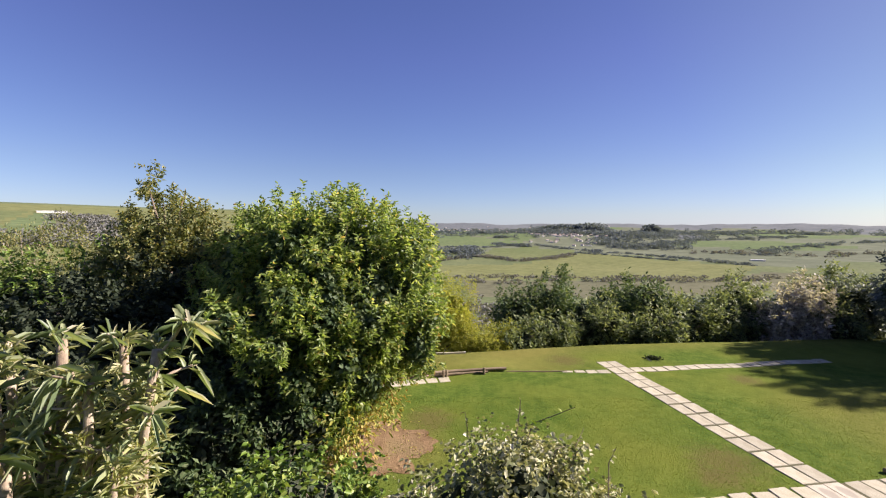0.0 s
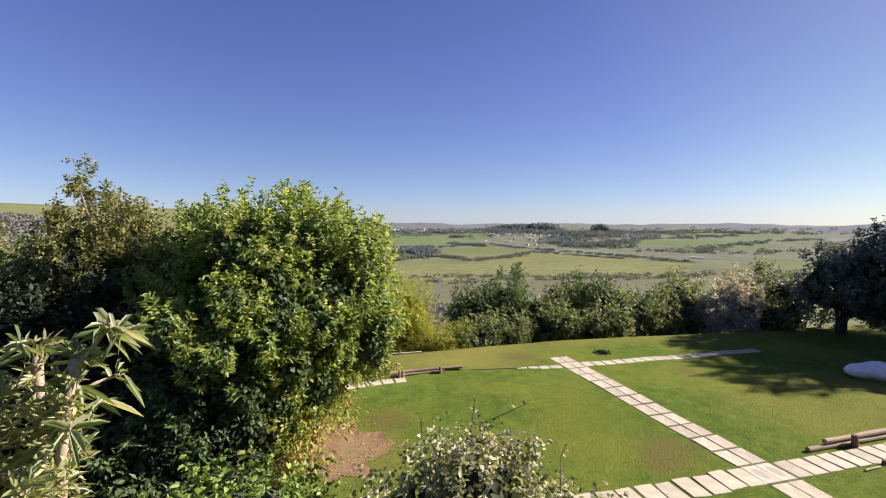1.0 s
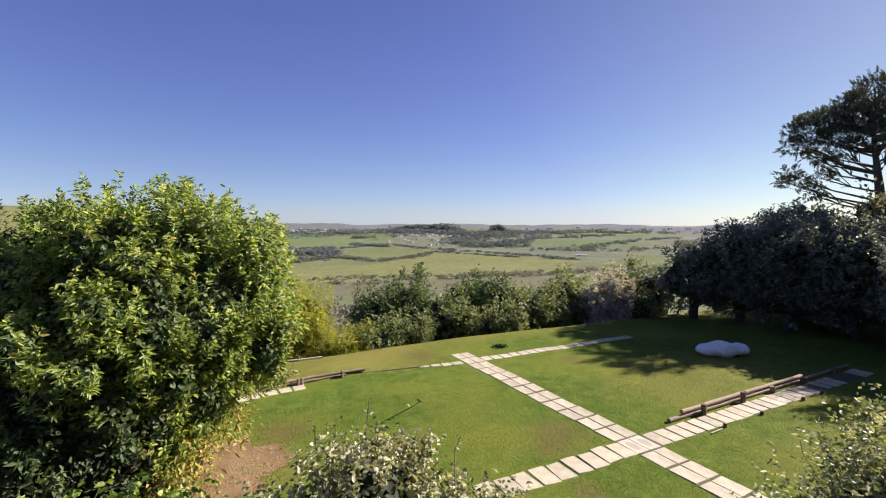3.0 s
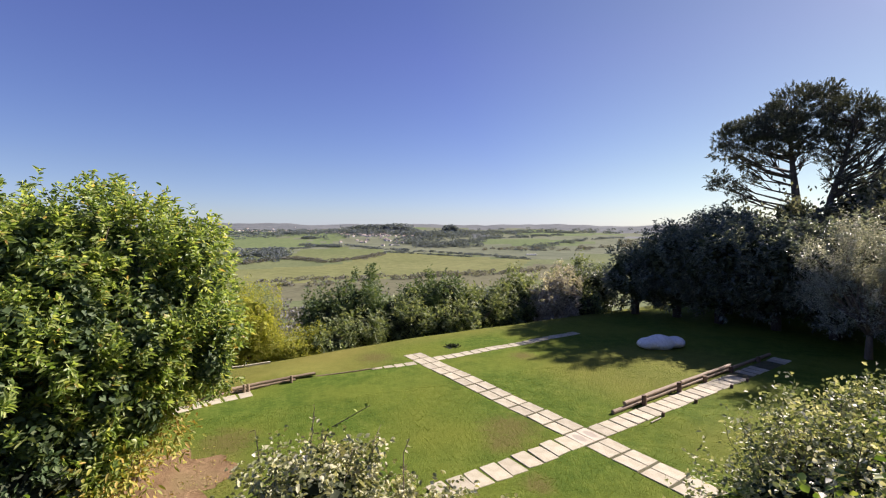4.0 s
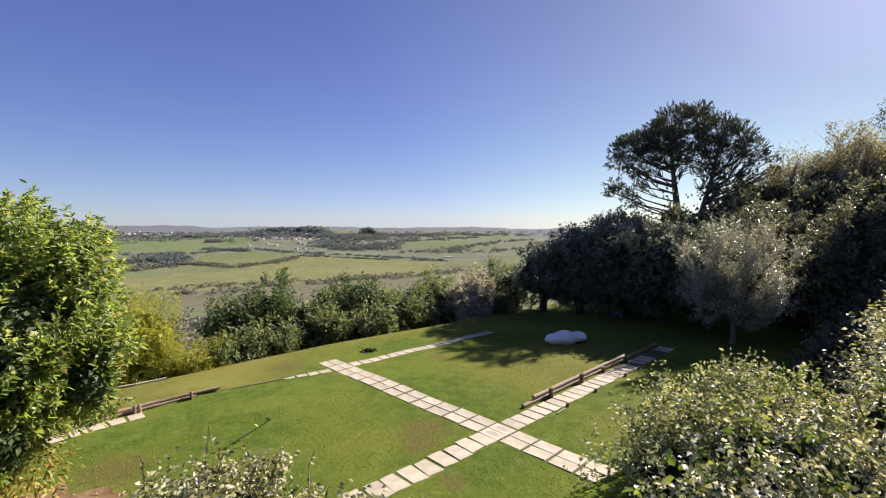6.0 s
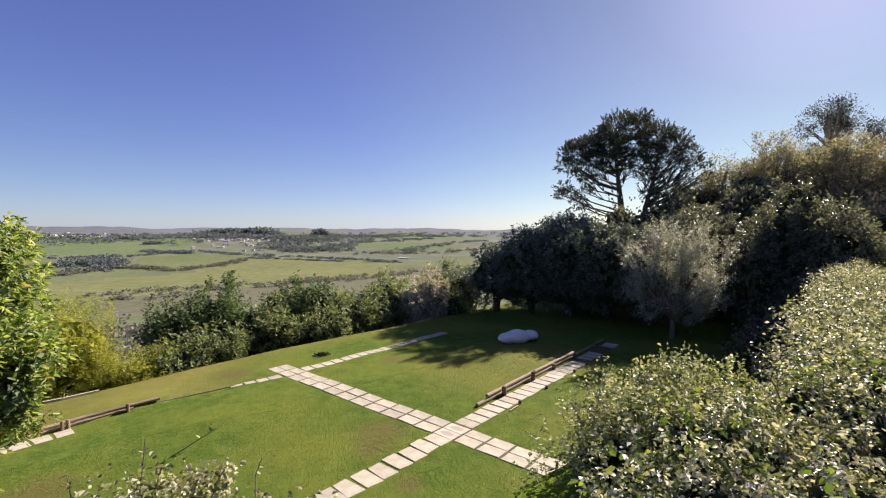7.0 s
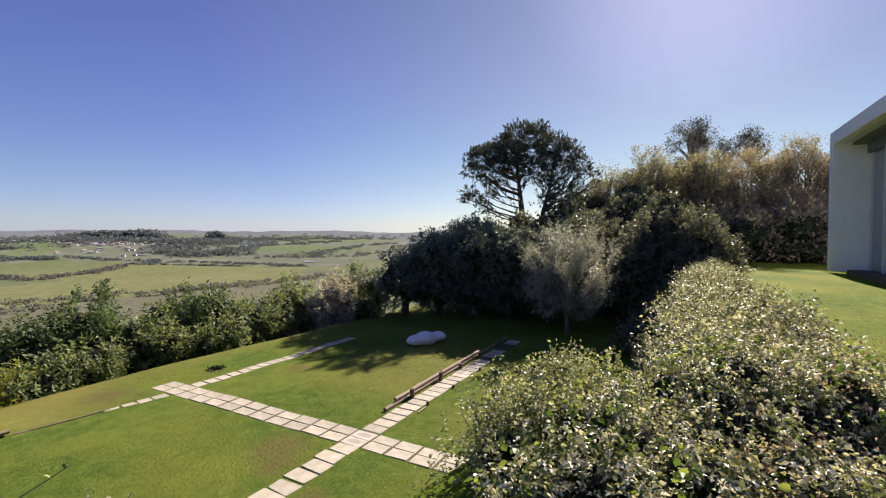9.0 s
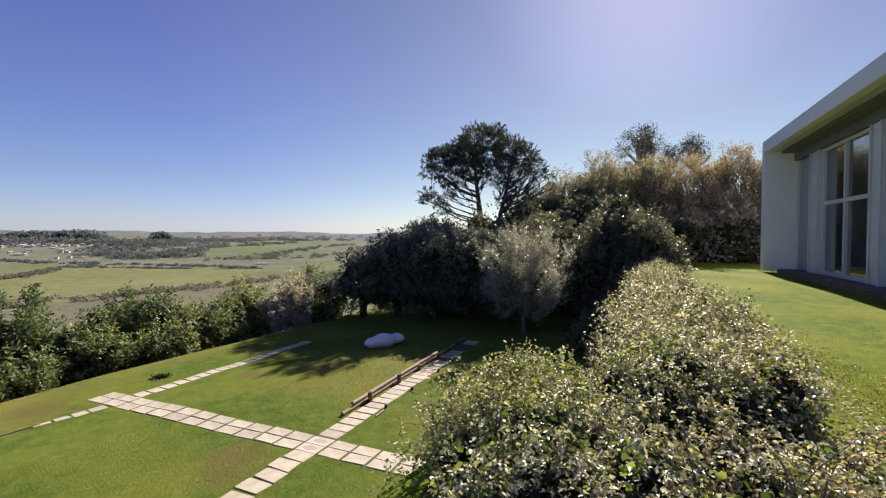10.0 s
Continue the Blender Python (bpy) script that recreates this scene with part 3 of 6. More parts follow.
def build_lawn():
    xs = np.arange(-14, 34.01, 0.2)
    ts = np.concatenate([np.linspace(0, 1, 66), 1 + np.linspace(0.01, 0.35, 14)])
    X, Tt = np.meshgrid(xs, ts, indexing="ij")
    fe = far_edge(X)
    Y = 1.6 + (fe - 1.6) * Tt
    Z = lawn_z(X, Y)
    Z = Z + raised(X, Y) + 0.012 * np.sin(X * 1.7) * np.cos(Y * 1.3)
    over = np.maximum(Y - fe, 0)
    Z = Z - 0.02 * smooth(-0.5, 0, Y - fe) - over * 0.62 - 0.25 * smooth(0.0, 0.5, over)
    v = np.stack([X, Y, Z], -1).reshape(-1, 3)
    w = len(ts)
    i, j = np.meshgrid(np.arange(len(xs) - 1), np.arange(w - 1), indexing="ij")
    a = (i * w + j).ravel()
    me = mesh_np("lawn", v, np.stack([a, a + w, a + w + 1, a + 1], 1))
    me.materials.append(LAWN)
    dry = smooth(-0.05, 0.3, Y - arc_edge(X)) * smooth(6.0, 2.5, X) * 0.7 + 0.45 * smooth(-1.6, -0.3, Y - fe) * smooth(0.5, 4, X) + 0.5 * smooth(0.75, 0.35, np.hypot((X + 1.1) / 2.4, (Y - 9.2) / 2.0)) + 0.5 * smooth(1.0, 0.4, np.hypot((X - 12.5) / 5.0, (Y - 10.6) / 3.4)) + 0.35 * smooth(1.0, 0.4, np.hypot((X - 11.5) / 4.5, (Y - 5.5) / 2.5))
    me.attributes.new("dry", "FLOAT", "POINT").data.foreach_set("value", np.clip(dry, 0, 0.9).astype(np.float32).ravel())
    return tagged(solid("lawn", me, None, smooth=True), "mown green lawn with worn and yellowed patches", "lawn", kind="structure")


def surf_z(x, y):
    x, y = np.asarray(x, float), np.asarray(y, float)
    return lawn_z(x, y) + raised(x, y) + 0.012 * np.sin(x * 1.7) * np.cos(y * 1.3)


lawn = build_lawn()
TERRACE = 3.2


def terrace_y(x):
    return np.interp(x, [3.9, 5.0, 10, 16, 24, 30], [1.75, 0.85, 1.4, 2.1, 2.7, 3.0]) + 0.1 * np.sin(x * 0.8) + 0.35 * smooth(1.5, 0.0, x)


def build_terrace():
    xs = np.arange(-9, 44.01, 0.25)
    rows = [terrace_y(xs) + 0.75, terrace_y(xs) + 0.3, terrace_y(xs)]
    zs = [np.full(len(xs), -0.3), np.full(len(xs), 2.3), np.full(len(xs), TERRACE - 0.1)]
    for k, y in enumerate(np.linspace(-0.35, -17, 40)):
        rows.append(terrace_y(xs) + y)
        zs.append(TERRACE + 0.02 * np.sin(xs * 0.9 + k) * (k > 0) + 0.0 * xs)
    v = np.stack([np.broadcast_to(xs, (len(rows), len(xs))), np.array(rows), np.array(zs)], -1).reshape(-1, 3)
    w = len(xs)
    i, j = np.meshgrid(np.arange(len(rows) - 1), np.arange(w - 1), indexing="ij")
    a = (i * w + j).ravel()
    me = mesh_np("terrace", v, np.stack([a, a + w, a + w + 1, a + 1], 1))
    me.flip_normals()
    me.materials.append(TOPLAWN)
    me.materials.append(WALLSTONE)
    me.polygons.foreach_set("material_index", (i.ravel() < 2).astype(np.int32))
    me.polygons.foreach_set("use_smooth", np.ones(len(a), dtype=bool))
    return tagged(new("terrace", me), "upper lawn terrace above an ivy-covered retaining bank", "terrace", kind="structure")


terrace = build_terrace()


# ---- shrubs and trees ----
def shrub(name, at, lobes, label, category, leaf, length, width, group="", amount=2.0, stems=6, bark=BARK, radius=0.05, up=0.4, inner=0.82, rough=0.7, rich=False, tall=None, fill=INNERSHADE, branches=8, shoot=0.0, rag=12, gaps=0.0, gap_size=0.6, droop=0.12):
    """A shrub or tree on its stems; lobes from its foot."""
    t = thing(name, at, label, category, group)
    lobes = ragged(lobes, rag, (0.25, 0.42) if rag < 20 else (0.25, 0.6))
    bm = bmesh.new()
    top = tall if tall else max(l[2] for l in lobes) * 0.35
    for k in range(stems if not tall else 1):
        a = 2 * math.pi * k / max(stems, 1)
        o = Vector((math.cos(a), math.sin(a), 0)) * (radius * 2.2 if not tall else 0)
        tube(bm, [o + Vector((0, 0, -0.3)), o * 1.1 + Vector((0, 0, top * 0.4)), o * 1.8 + Vector((random.uniform(-1, 1) * radius, random.uniform(-1, 1) * radius, top))], [radius * 1.25, radius, radius * 0.8], 8, 0.08)
    limbs(bm, (0, 0, top), lobes, radius, branches)
    part("trunk" if tall else "wood", bm, bark, t, smooth=True)
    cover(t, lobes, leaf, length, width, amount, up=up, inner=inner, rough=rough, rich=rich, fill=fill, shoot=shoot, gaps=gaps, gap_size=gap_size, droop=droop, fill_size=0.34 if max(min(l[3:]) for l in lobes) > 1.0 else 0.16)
    return t


# the laurel beside the lawn
def laurel():
    foot = (-1.95, 9.55, 0.13)
    t = thing("laurel_tree", foot, "broad dense laurel tree with glossy green leaves beside bare soil", "tree")
    lobes = [(-1.1, -0.2, 3.3, 1.5, 1.6, 1.7), (0.25, -0.2, 3.1, 1.4, 1.5, 1.6), (-0.5, 0.1, 4.5, 1.1, 1.2, 1.05), (0.55, 0.1, 4.3, 0.8, 0.9, 0.95), (1.25, 0, 4.05, 0.6, 0.8, 0.95),
             (-1.6, 0.2, 4.3, 0.9, 1.1, 1.0), (-2.2, 0.2, 3.7, 0.95, 1.1, 1.2), (-2.2, 0.0, 2.7, 0.9, 1.1, 1.0), (0.8, -0.1, 2.5, 1.05, 1.2, 1.0), (-0.45, -0.9, 1.9, 1.2, 1.0, 1.2)]
    lobes = [(x, y, z * 0.955, a, b, c) for x, y, z, a, b, c in lobes]
    lobes = ragged([(x, y, z, a * 0.93, b * 0.93, c * 0.93) for x, y, z, a, b, c in lobes], 60, (0.18, 0.34))
    lobes += [(1.55, -0.5, 2.9, 0.4, 0.5, 0.5), (1.5, -0.6, 2.2, 0.4, 0.5, 0.45)]
    lobes += [(-1.55, -2.35, 2.95, 0.36, 0.36, 0.4), (-1.0, -2.1, 2.5, 0.45, 0.4, 0.42), (-0.6, -1.9, 1.9, 0.45, 0.4, 0.45), (-0.2, -1.6, 2.9, 0.45, 0.4, 0.6), (-0.75, -1.9, 3.3, 0.4, 0.35, 0.45), (0.1, -1.5, 2.2, 0.5, 0.45, 0.5), (-0.2, -1.55, 1.5, 0.45, 0.4, 0.45), (0.45, -1.2, 1.7, 0.45, 0.4, 0.5), (0.5, -1.25, 2.7, 0.5, 0.4, 0.55), (-0.3, -1.4, 0.9, 0.4, 0.35, 0.4)]
    lobes += [(x, 0.1 * k, z, 0.2, 0.2, 0.42) for k, (x, z) in enumerate(((-0.55, 5.1), (0.05, 5.0), (-1.1, 5.0), (0.7, 4.75), (1.35, 4.4), (-1.7, 4.95), (-0.25, 5.15), (-2.2, 4.7), (1.6, 4.05), (0.35, 4.85), (-1.4, 4.8), (-2.55, 4.75), (-2.85, 4.35), (-2.0, 4.9)))]
    bm = bmesh.new()
    for k in range(6):
        a = k * 1.05
        o = Vector((math.cos(a) * 0.16, math.sin(a) * 0.14, 0))
        tube(bm, [o + Vector((0, 0, -0.2)), o * 1.5 + Vector((0, 0, 0.7)), o * 3.4 + Vector((0, 0, 1.7)), o * 5 + Vector((0, 0, 3.0))], [0.075, 0.06, 0.045, 0.025], 7, 0.1)
    tube(bm, [(0.05, -0.1, -0.2), (0.25, -0.2, 0.5), (0.55, -0.25, 1.05), (0.9, -0.3, 1.5)], [0.06, 0.045, 0.035, 0.02], 7, 0.1)
    limbs(bm, (0, 0, 1.3), lobes, 0.06, 26, 3)
    part("trunk", bm, BARK, t, smooth=True)
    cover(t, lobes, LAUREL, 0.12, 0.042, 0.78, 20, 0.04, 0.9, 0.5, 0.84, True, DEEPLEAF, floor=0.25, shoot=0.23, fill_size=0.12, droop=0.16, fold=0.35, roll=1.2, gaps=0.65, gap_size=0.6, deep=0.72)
    low = [(0.5, -0.35, 1.1, 0.6, 0.6, 0.55), (0.1, -1.35, 0.95, 0.75, 0.5, 0.55), (-0.4, -1.3, 0.6, 0.7, 0.5, 0.45)]
    foliage("yellow_leaves", t, low, 180, 13, 0.14, 0.12, 0.045, YELLOW, -0.2, 0.8, 0.7, True, label="yellowing lower leaves", floor=0.1)
    return t


laurel()
gx, gy = -6.7, 10.9
shrub("holm_oak_tree", (gx, gy, -1.38), [(0, 0, 5.2, 1.3, 1.4, 1.2), (-0.25, 0, 6.5, 0.5, 0.6, 0.75), (-0.28, 0, 7.2, 0.26, 0.3, 0.4), (0.35, 0, 6.2, 0.6, 0.7, 0.6), (1.0, 0, 5.7, 0.9, 1.0, 0.75), (-0.75, 0.1, 5.5, 0.75, 0.9, 0.9), (0.4, -0.2, 4.2, 1.9, 1.6, 1.5), (1.4, -0.2, 4.6, 1.2, 1.2, 1.2)],
      "tall grey-green evergreen tree with small leaves behind the laurel", "tree", GREYGREEN, 0.1, 0.05, amount=1.05, shoot=0.22, tall=3.0, radius=0.14, gaps=0.6, gap_size=0.5)
# the dark ones already hold their shade in the leaf colour
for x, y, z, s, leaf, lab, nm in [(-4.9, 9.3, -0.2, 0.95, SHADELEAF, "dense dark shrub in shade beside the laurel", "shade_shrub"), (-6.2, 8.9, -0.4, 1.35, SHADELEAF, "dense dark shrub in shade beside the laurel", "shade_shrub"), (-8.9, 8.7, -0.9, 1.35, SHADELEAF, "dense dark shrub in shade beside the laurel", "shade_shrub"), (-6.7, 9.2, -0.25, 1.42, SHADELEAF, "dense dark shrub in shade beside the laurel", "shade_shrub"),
                                  # the first three stand in for the laurel's shaded lower-left leaves
                                  (-3.6, 8.5, 0.0, 0.95, DEEPLEAF, "dense green shrub standing in for shaded laurel foliage", "shade_shrub"), (-2.9, 7.6, 0.0, 0.6, DEEPLEAF, "low green shrub standing in for shaded laurel foliage", "shade_shrub"), (-3.9, 7.6, 0.0, 0.7, DEEPLEAF, "low green shrub standing in for shaded laurel foliage", "shade_shrub"), (-9.5, 10.1, -0.9, 1.75, FRESHLEAF, "bright green shrub on the slope", "slope_shrub"), (-8.6, 11.6, -1.2, 1.3, DEEPLEAF, "bright green shrub on the slope", "slope_shrub")]:
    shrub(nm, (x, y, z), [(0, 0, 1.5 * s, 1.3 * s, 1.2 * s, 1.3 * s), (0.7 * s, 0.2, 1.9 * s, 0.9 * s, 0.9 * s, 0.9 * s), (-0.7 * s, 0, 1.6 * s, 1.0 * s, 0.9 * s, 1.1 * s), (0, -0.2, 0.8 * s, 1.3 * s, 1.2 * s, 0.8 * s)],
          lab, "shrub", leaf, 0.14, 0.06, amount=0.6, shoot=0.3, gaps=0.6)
shrub("bare_shrub", (-11.2, 12.2, -1.5), [(-0.1, 0, 4.6, 1.5, 1.4, 1.7), (0.9, 0, 4.3, 0.9, 1.0, 1.3), (-1.3, 0.2, 4.4, 1.3, 1.2, 1.6), (0.2, 0, 3.0, 1.6, 1.4, 1.4)], "thin brownish shrub with few leaves on the slope", "shrub", GREYGREEN, 0.08, 0.035, amount=0.35, fill=None, stems=9, branches=60, bark=PALEBARK, radius=0.05)


# the belt of shrubs below the far edge of the lawn
def slope_z(x, y):
    return float(lawn_z(x, y) - max(0.0, y - float(far_edge(x))) * 0.62 - 0.3)


LIME_L, MID_L, EVER_L = "feathery yellow-green shrub on the slope", "grey-green shrub on the slope below the lawn", "dark evergreen tree crown below the lawn"
BELT = [(0.1, 18.6, 2.75, 1.5, LIME, LIME_L, "lime_shrub"), (-1.9, 18.4, 2.9, 1.6, LIME, LIME_L, "lime_shrub"), (1.9, 18.0, 0.75, 1.15, LIME, LIME_L, "lime_shrub"), (-4.2, 18.6, 3.0, 1.7, MIDLEAF, MID_L, "slope_shrub"),
        (3.2, 18.3, 0.7, 1.0, MIDLEAF, MID_L, "slope_shrub"), (3.6, 21.2, 2.0, 1.3, DEEPLEAF, EVER_L, "evergreen_tree"), (5.1, 21.3, 2.5, 1.4, DEEPLEAF, EVER_L, "evergreen_tree"), (6.6, 21.0, 1.7, 1.3, DEEPLEAF, EVER_L, "evergreen_tree"),
        (4.7, 19.0, 1.2, 1.2, MIDLEAF, MID_L, "slope_shrub"), (7.3, 19.6, 1.4, 1.25, MIDLEAF, MID_L, "slope_shrub"), (8.3, 21.2, 2.2, 1.3, DEEPLEAF, EVER_L, "evergreen_tree"), (9.6, 21.2, 2.6, 1.4, DEEPLEAF, EVER_L, "evergreen_tree"),
        (9.3, 19.4, 1.3, 1.2, MIDLEAF, MID_L, "slope_shrub"), (11.0, 20.0, 1.6, 1.3, MIDLEAF, MID_L, "slope_shrub"), (12.4, 20.2, 1.6, 1.3, MIDLEAF, MID_L, "slope_shrub"), (13.6, 20.6, 1.9, 1.3, MIDLEAF, MID_L, "slope_shrub"),
        (14.6, 21.6, 2.4, 1.4, MIDLEAF, MID_L, "slope_shrub"), (11.2, 22.2, 1.7, 1.4, MIDLEAF, MID_L, "slope_shrub"), (15.9, 19.4, 2.75, 1.1, SILVER, "silvery shrub in seed at the lawn edge", "silver_shrub"), (14.9, 19.5, 1.9, 0.9, SILVER, "silvery shrub in seed at the lawn edge", "silver_shrub"),
        (17.4, 20.4, 2.35, 1.1, MIDLEAF, MID_L, "slope_shrub"), (18.2, 22.0, 2.5, 1.3, MIDLEAF, MID_L, "slope_shrub"), (17.2, 18.9, 1.5, 0.8, MIDLEAF, MID_L, "slope_shrub"), (18.9, 20.2, 2.7, 1.2, DARKLEAF, "dark evergreen shrub at the lawn edge", "evergreen_shrub"), (19.8, 22.4, 3.1, 1.4, MIDLEAF, MID_L, "slope_shrub")]
for x, y, topz, r, leaf, lab, nm in BELT:
    z = slope_z(x, y)
    h = topz - z - (0.0 if leaf in (MIDLEAF, DEEPLEAF) else 0.1)
    lobes = [(0, 0, h * 0.6, r * 0.85, r * 0.85, h * 0.34), (0.1, -r * 0.2, h * 0.3, r * 0.8, r * 0.7, h * 0.3)]
    for k in range(9):
        # pointed leaders side by side
        a, q = k * 0.7 + random.uniform(-0.3, 0.3), random.uniform(0.45, 0.95) * r
        lobes.append((math.cos(a) * q, math.sin(a) * q, h * random.uniform(0.5, 0.8), r * 0.26, r * 0.26, h * random.uniform(0.16, 0.26)))
    shrub(nm, (x, y, z), lobes, lab, "tree" if "tree" in nm else "shrub", leaf, 0.2 if leaf != LIME else 0.13, 0.078 if leaf != LIME else 0.026, amount=0.9 if leaf != LIME else 0.6, group="shrubs below the lawn", stems=5, shoot=0.4, up=1.3, gaps=0.6, gap_size=0.6, droop=0.05, fill=LIME if leaf == LIME else SILVER if leaf == SILVER else INNERSHADE)

# the dark evergreen group beyond the lawn
for x, y, h, r, leaf, lab, nm in [(19.3, 17.5, 3.5, 1.4, DARKLEAF, "dark evergreen shrub casting shade on the lawn", "evergreen_shrub"), (20.6, 16.0, 4.7, 1.8, DARKLEAF, "dark evergreen shrub casting shade on the lawn", "evergreen_shrub"),
                                  (22.8, 10.2, 4.9, 1.5, DARKLEAF, "dark evergreen shrub casting shade on the lawn", "evergreen_shrub"),
                                  (21.3, 14.2, 5.15, 1.9, DARKLEAF, "dark evergreen shrub casting shade on the lawn", "evergreen_shrub"), (22.3, 12.2, 5.0, 1.8, DARKLEAF, "dark evergreen shrub casting shade on the lawn", "evergreen_shrub"),
                                  (24.0, 15.5, 5.6, 1.9, DARKLEAF, "dark evergreen shrub casting shade on the lawn", "evergreen_shrub")]:
    lobes = [(0, 0, h * 0.6, r, r, h * 0.36), (r * 0.6, 0.3, h * 0.72, r * 0.7, r * 0.7, h * 0.26), (-r * 0.6, -0.2, h * 0.62, r * 0.7, r * 0.8, h * 0.3), (0.1, -r * 0.5, h * 0.5, r * 0.9, r * 0.8, h * 0.3), (0.2, 0.1, h * 0.29, r * 0.95, r * 0.95, h * 0.19), (-0.5, 0.6, h * 0.9, r * 0.5, r * 0.5, h * 0.12)]
    shrub(nm, (x, y, float(lawn_z(x, y)) - 0.1), lobes, lab, "shrub", leaf, 0.19, 0.075, amount=1.0, shoot=0.32, up=0.9, gaps=0.6, gap_size=0.8, fill=INNERSHADE, group="evergreens beyond the lawn", stems=9, bark=DARKBARK, radius=0.06)
shrub("olive_tree", (20.6, 8.2, 0.1), [(-0.1, 0.3, 3.6, 0.9, 0.9, 0.9), (0.4, -0.7, 4.1, 0.6, 0.7, 0.6), (-0.5, 1.1, 3.0, 0.7, 0.8, 0.7), (0.6, -1.5, 3.8, 0.5, 0.5, 0.45), (0.2, -0.7, 2.7, 0.9, 0.9, 0.8), (-0.3, 0.6, 2.2, 0.9, 0.9, 0.7), (-0.3, 1.4, 2.3, 0.6, 0.6, 0.6), (0.3, -1.4, 2.0, 0.7, 0.7, 0.6), (-0.2, 0.2, 4.3, 0.5, 0.5, 0.5), (-0.5, 0.9, 1.4, 0.5, 0.55, 0.45), (0.2, -0.6, 1.3, 0.5, 0.5, 0.45)], "silvery olive tree at the end of the path", "tree", OLIVELEAF, 0.1, 0.03, amount=0.95, shoot=0.5, up=1.0, inner=0.7, rag=40, branches=14, gaps=0.8, gap_size=0.6, fill=None, tall=0.9, radius=0.12)
for x, y, z, h, r, leaf, lab, nm in [(24.4, 3.1, 0.6, 5.4, 1.3, GLINT, "dark glossy evergreen with glinting leaves below the terrace", "evergreen_tree"), (23.8, 5.9, 0.3, 4.3, 1.2, GLINT, "dark glossy evergreen with glinting leaves below the terrace", "evergreen_tree"),
                                     (27.5, 9.5, 0.6, 5.6, 1.8, GLINT, "dark evergreen tree behind the olive", "evergreen_tree"), (26.0, 5.0, 0.8, 6.1, 1.9, GLINT, "dark evergreen tree behind the olive", "evergreen_tree"), (19.2, 4.2, 0.1, 1.5, 1.1, GLINT, "dark shrub in the shade of the terrace", "shade_shrub"),
                                     (16.4, 3.0, 0.1, 1.2, 0.9, GLINT, "dark shrub in the shade of the terrace", "shade_shrub"), (22.0, 2.9, 0.2, 3.2, 1.4, GLINT, "dark shrub in the shade of the terrace", "shade_shrub")]:
    lobes = [(0, 0, h * 0.55, r, r, h * 0.42), (r * 0.6, 0.3, h * 0.72, r * 0.7, r * 0.7, h * 0.26), (-r * 0.6, -0.2, h * 0.62, r * 0.7, r * 0.8, h * 0.32), (0.1, -r * 0.5, h * 0.32, r * 1.0, r * 0.9, h * 0.3)]
    shrub(nm, (x, y, foot_z(x, y) if y > 2.5 else z), lobes, lab, "tree" if "tree" in nm else "shrub", leaf, 0.18, 0.075, amount=0.75, rag=26, shoot=0.4, gaps=0.5, gap_size=0.7, stems=6, bark=DARKBARK, radius=0.06)


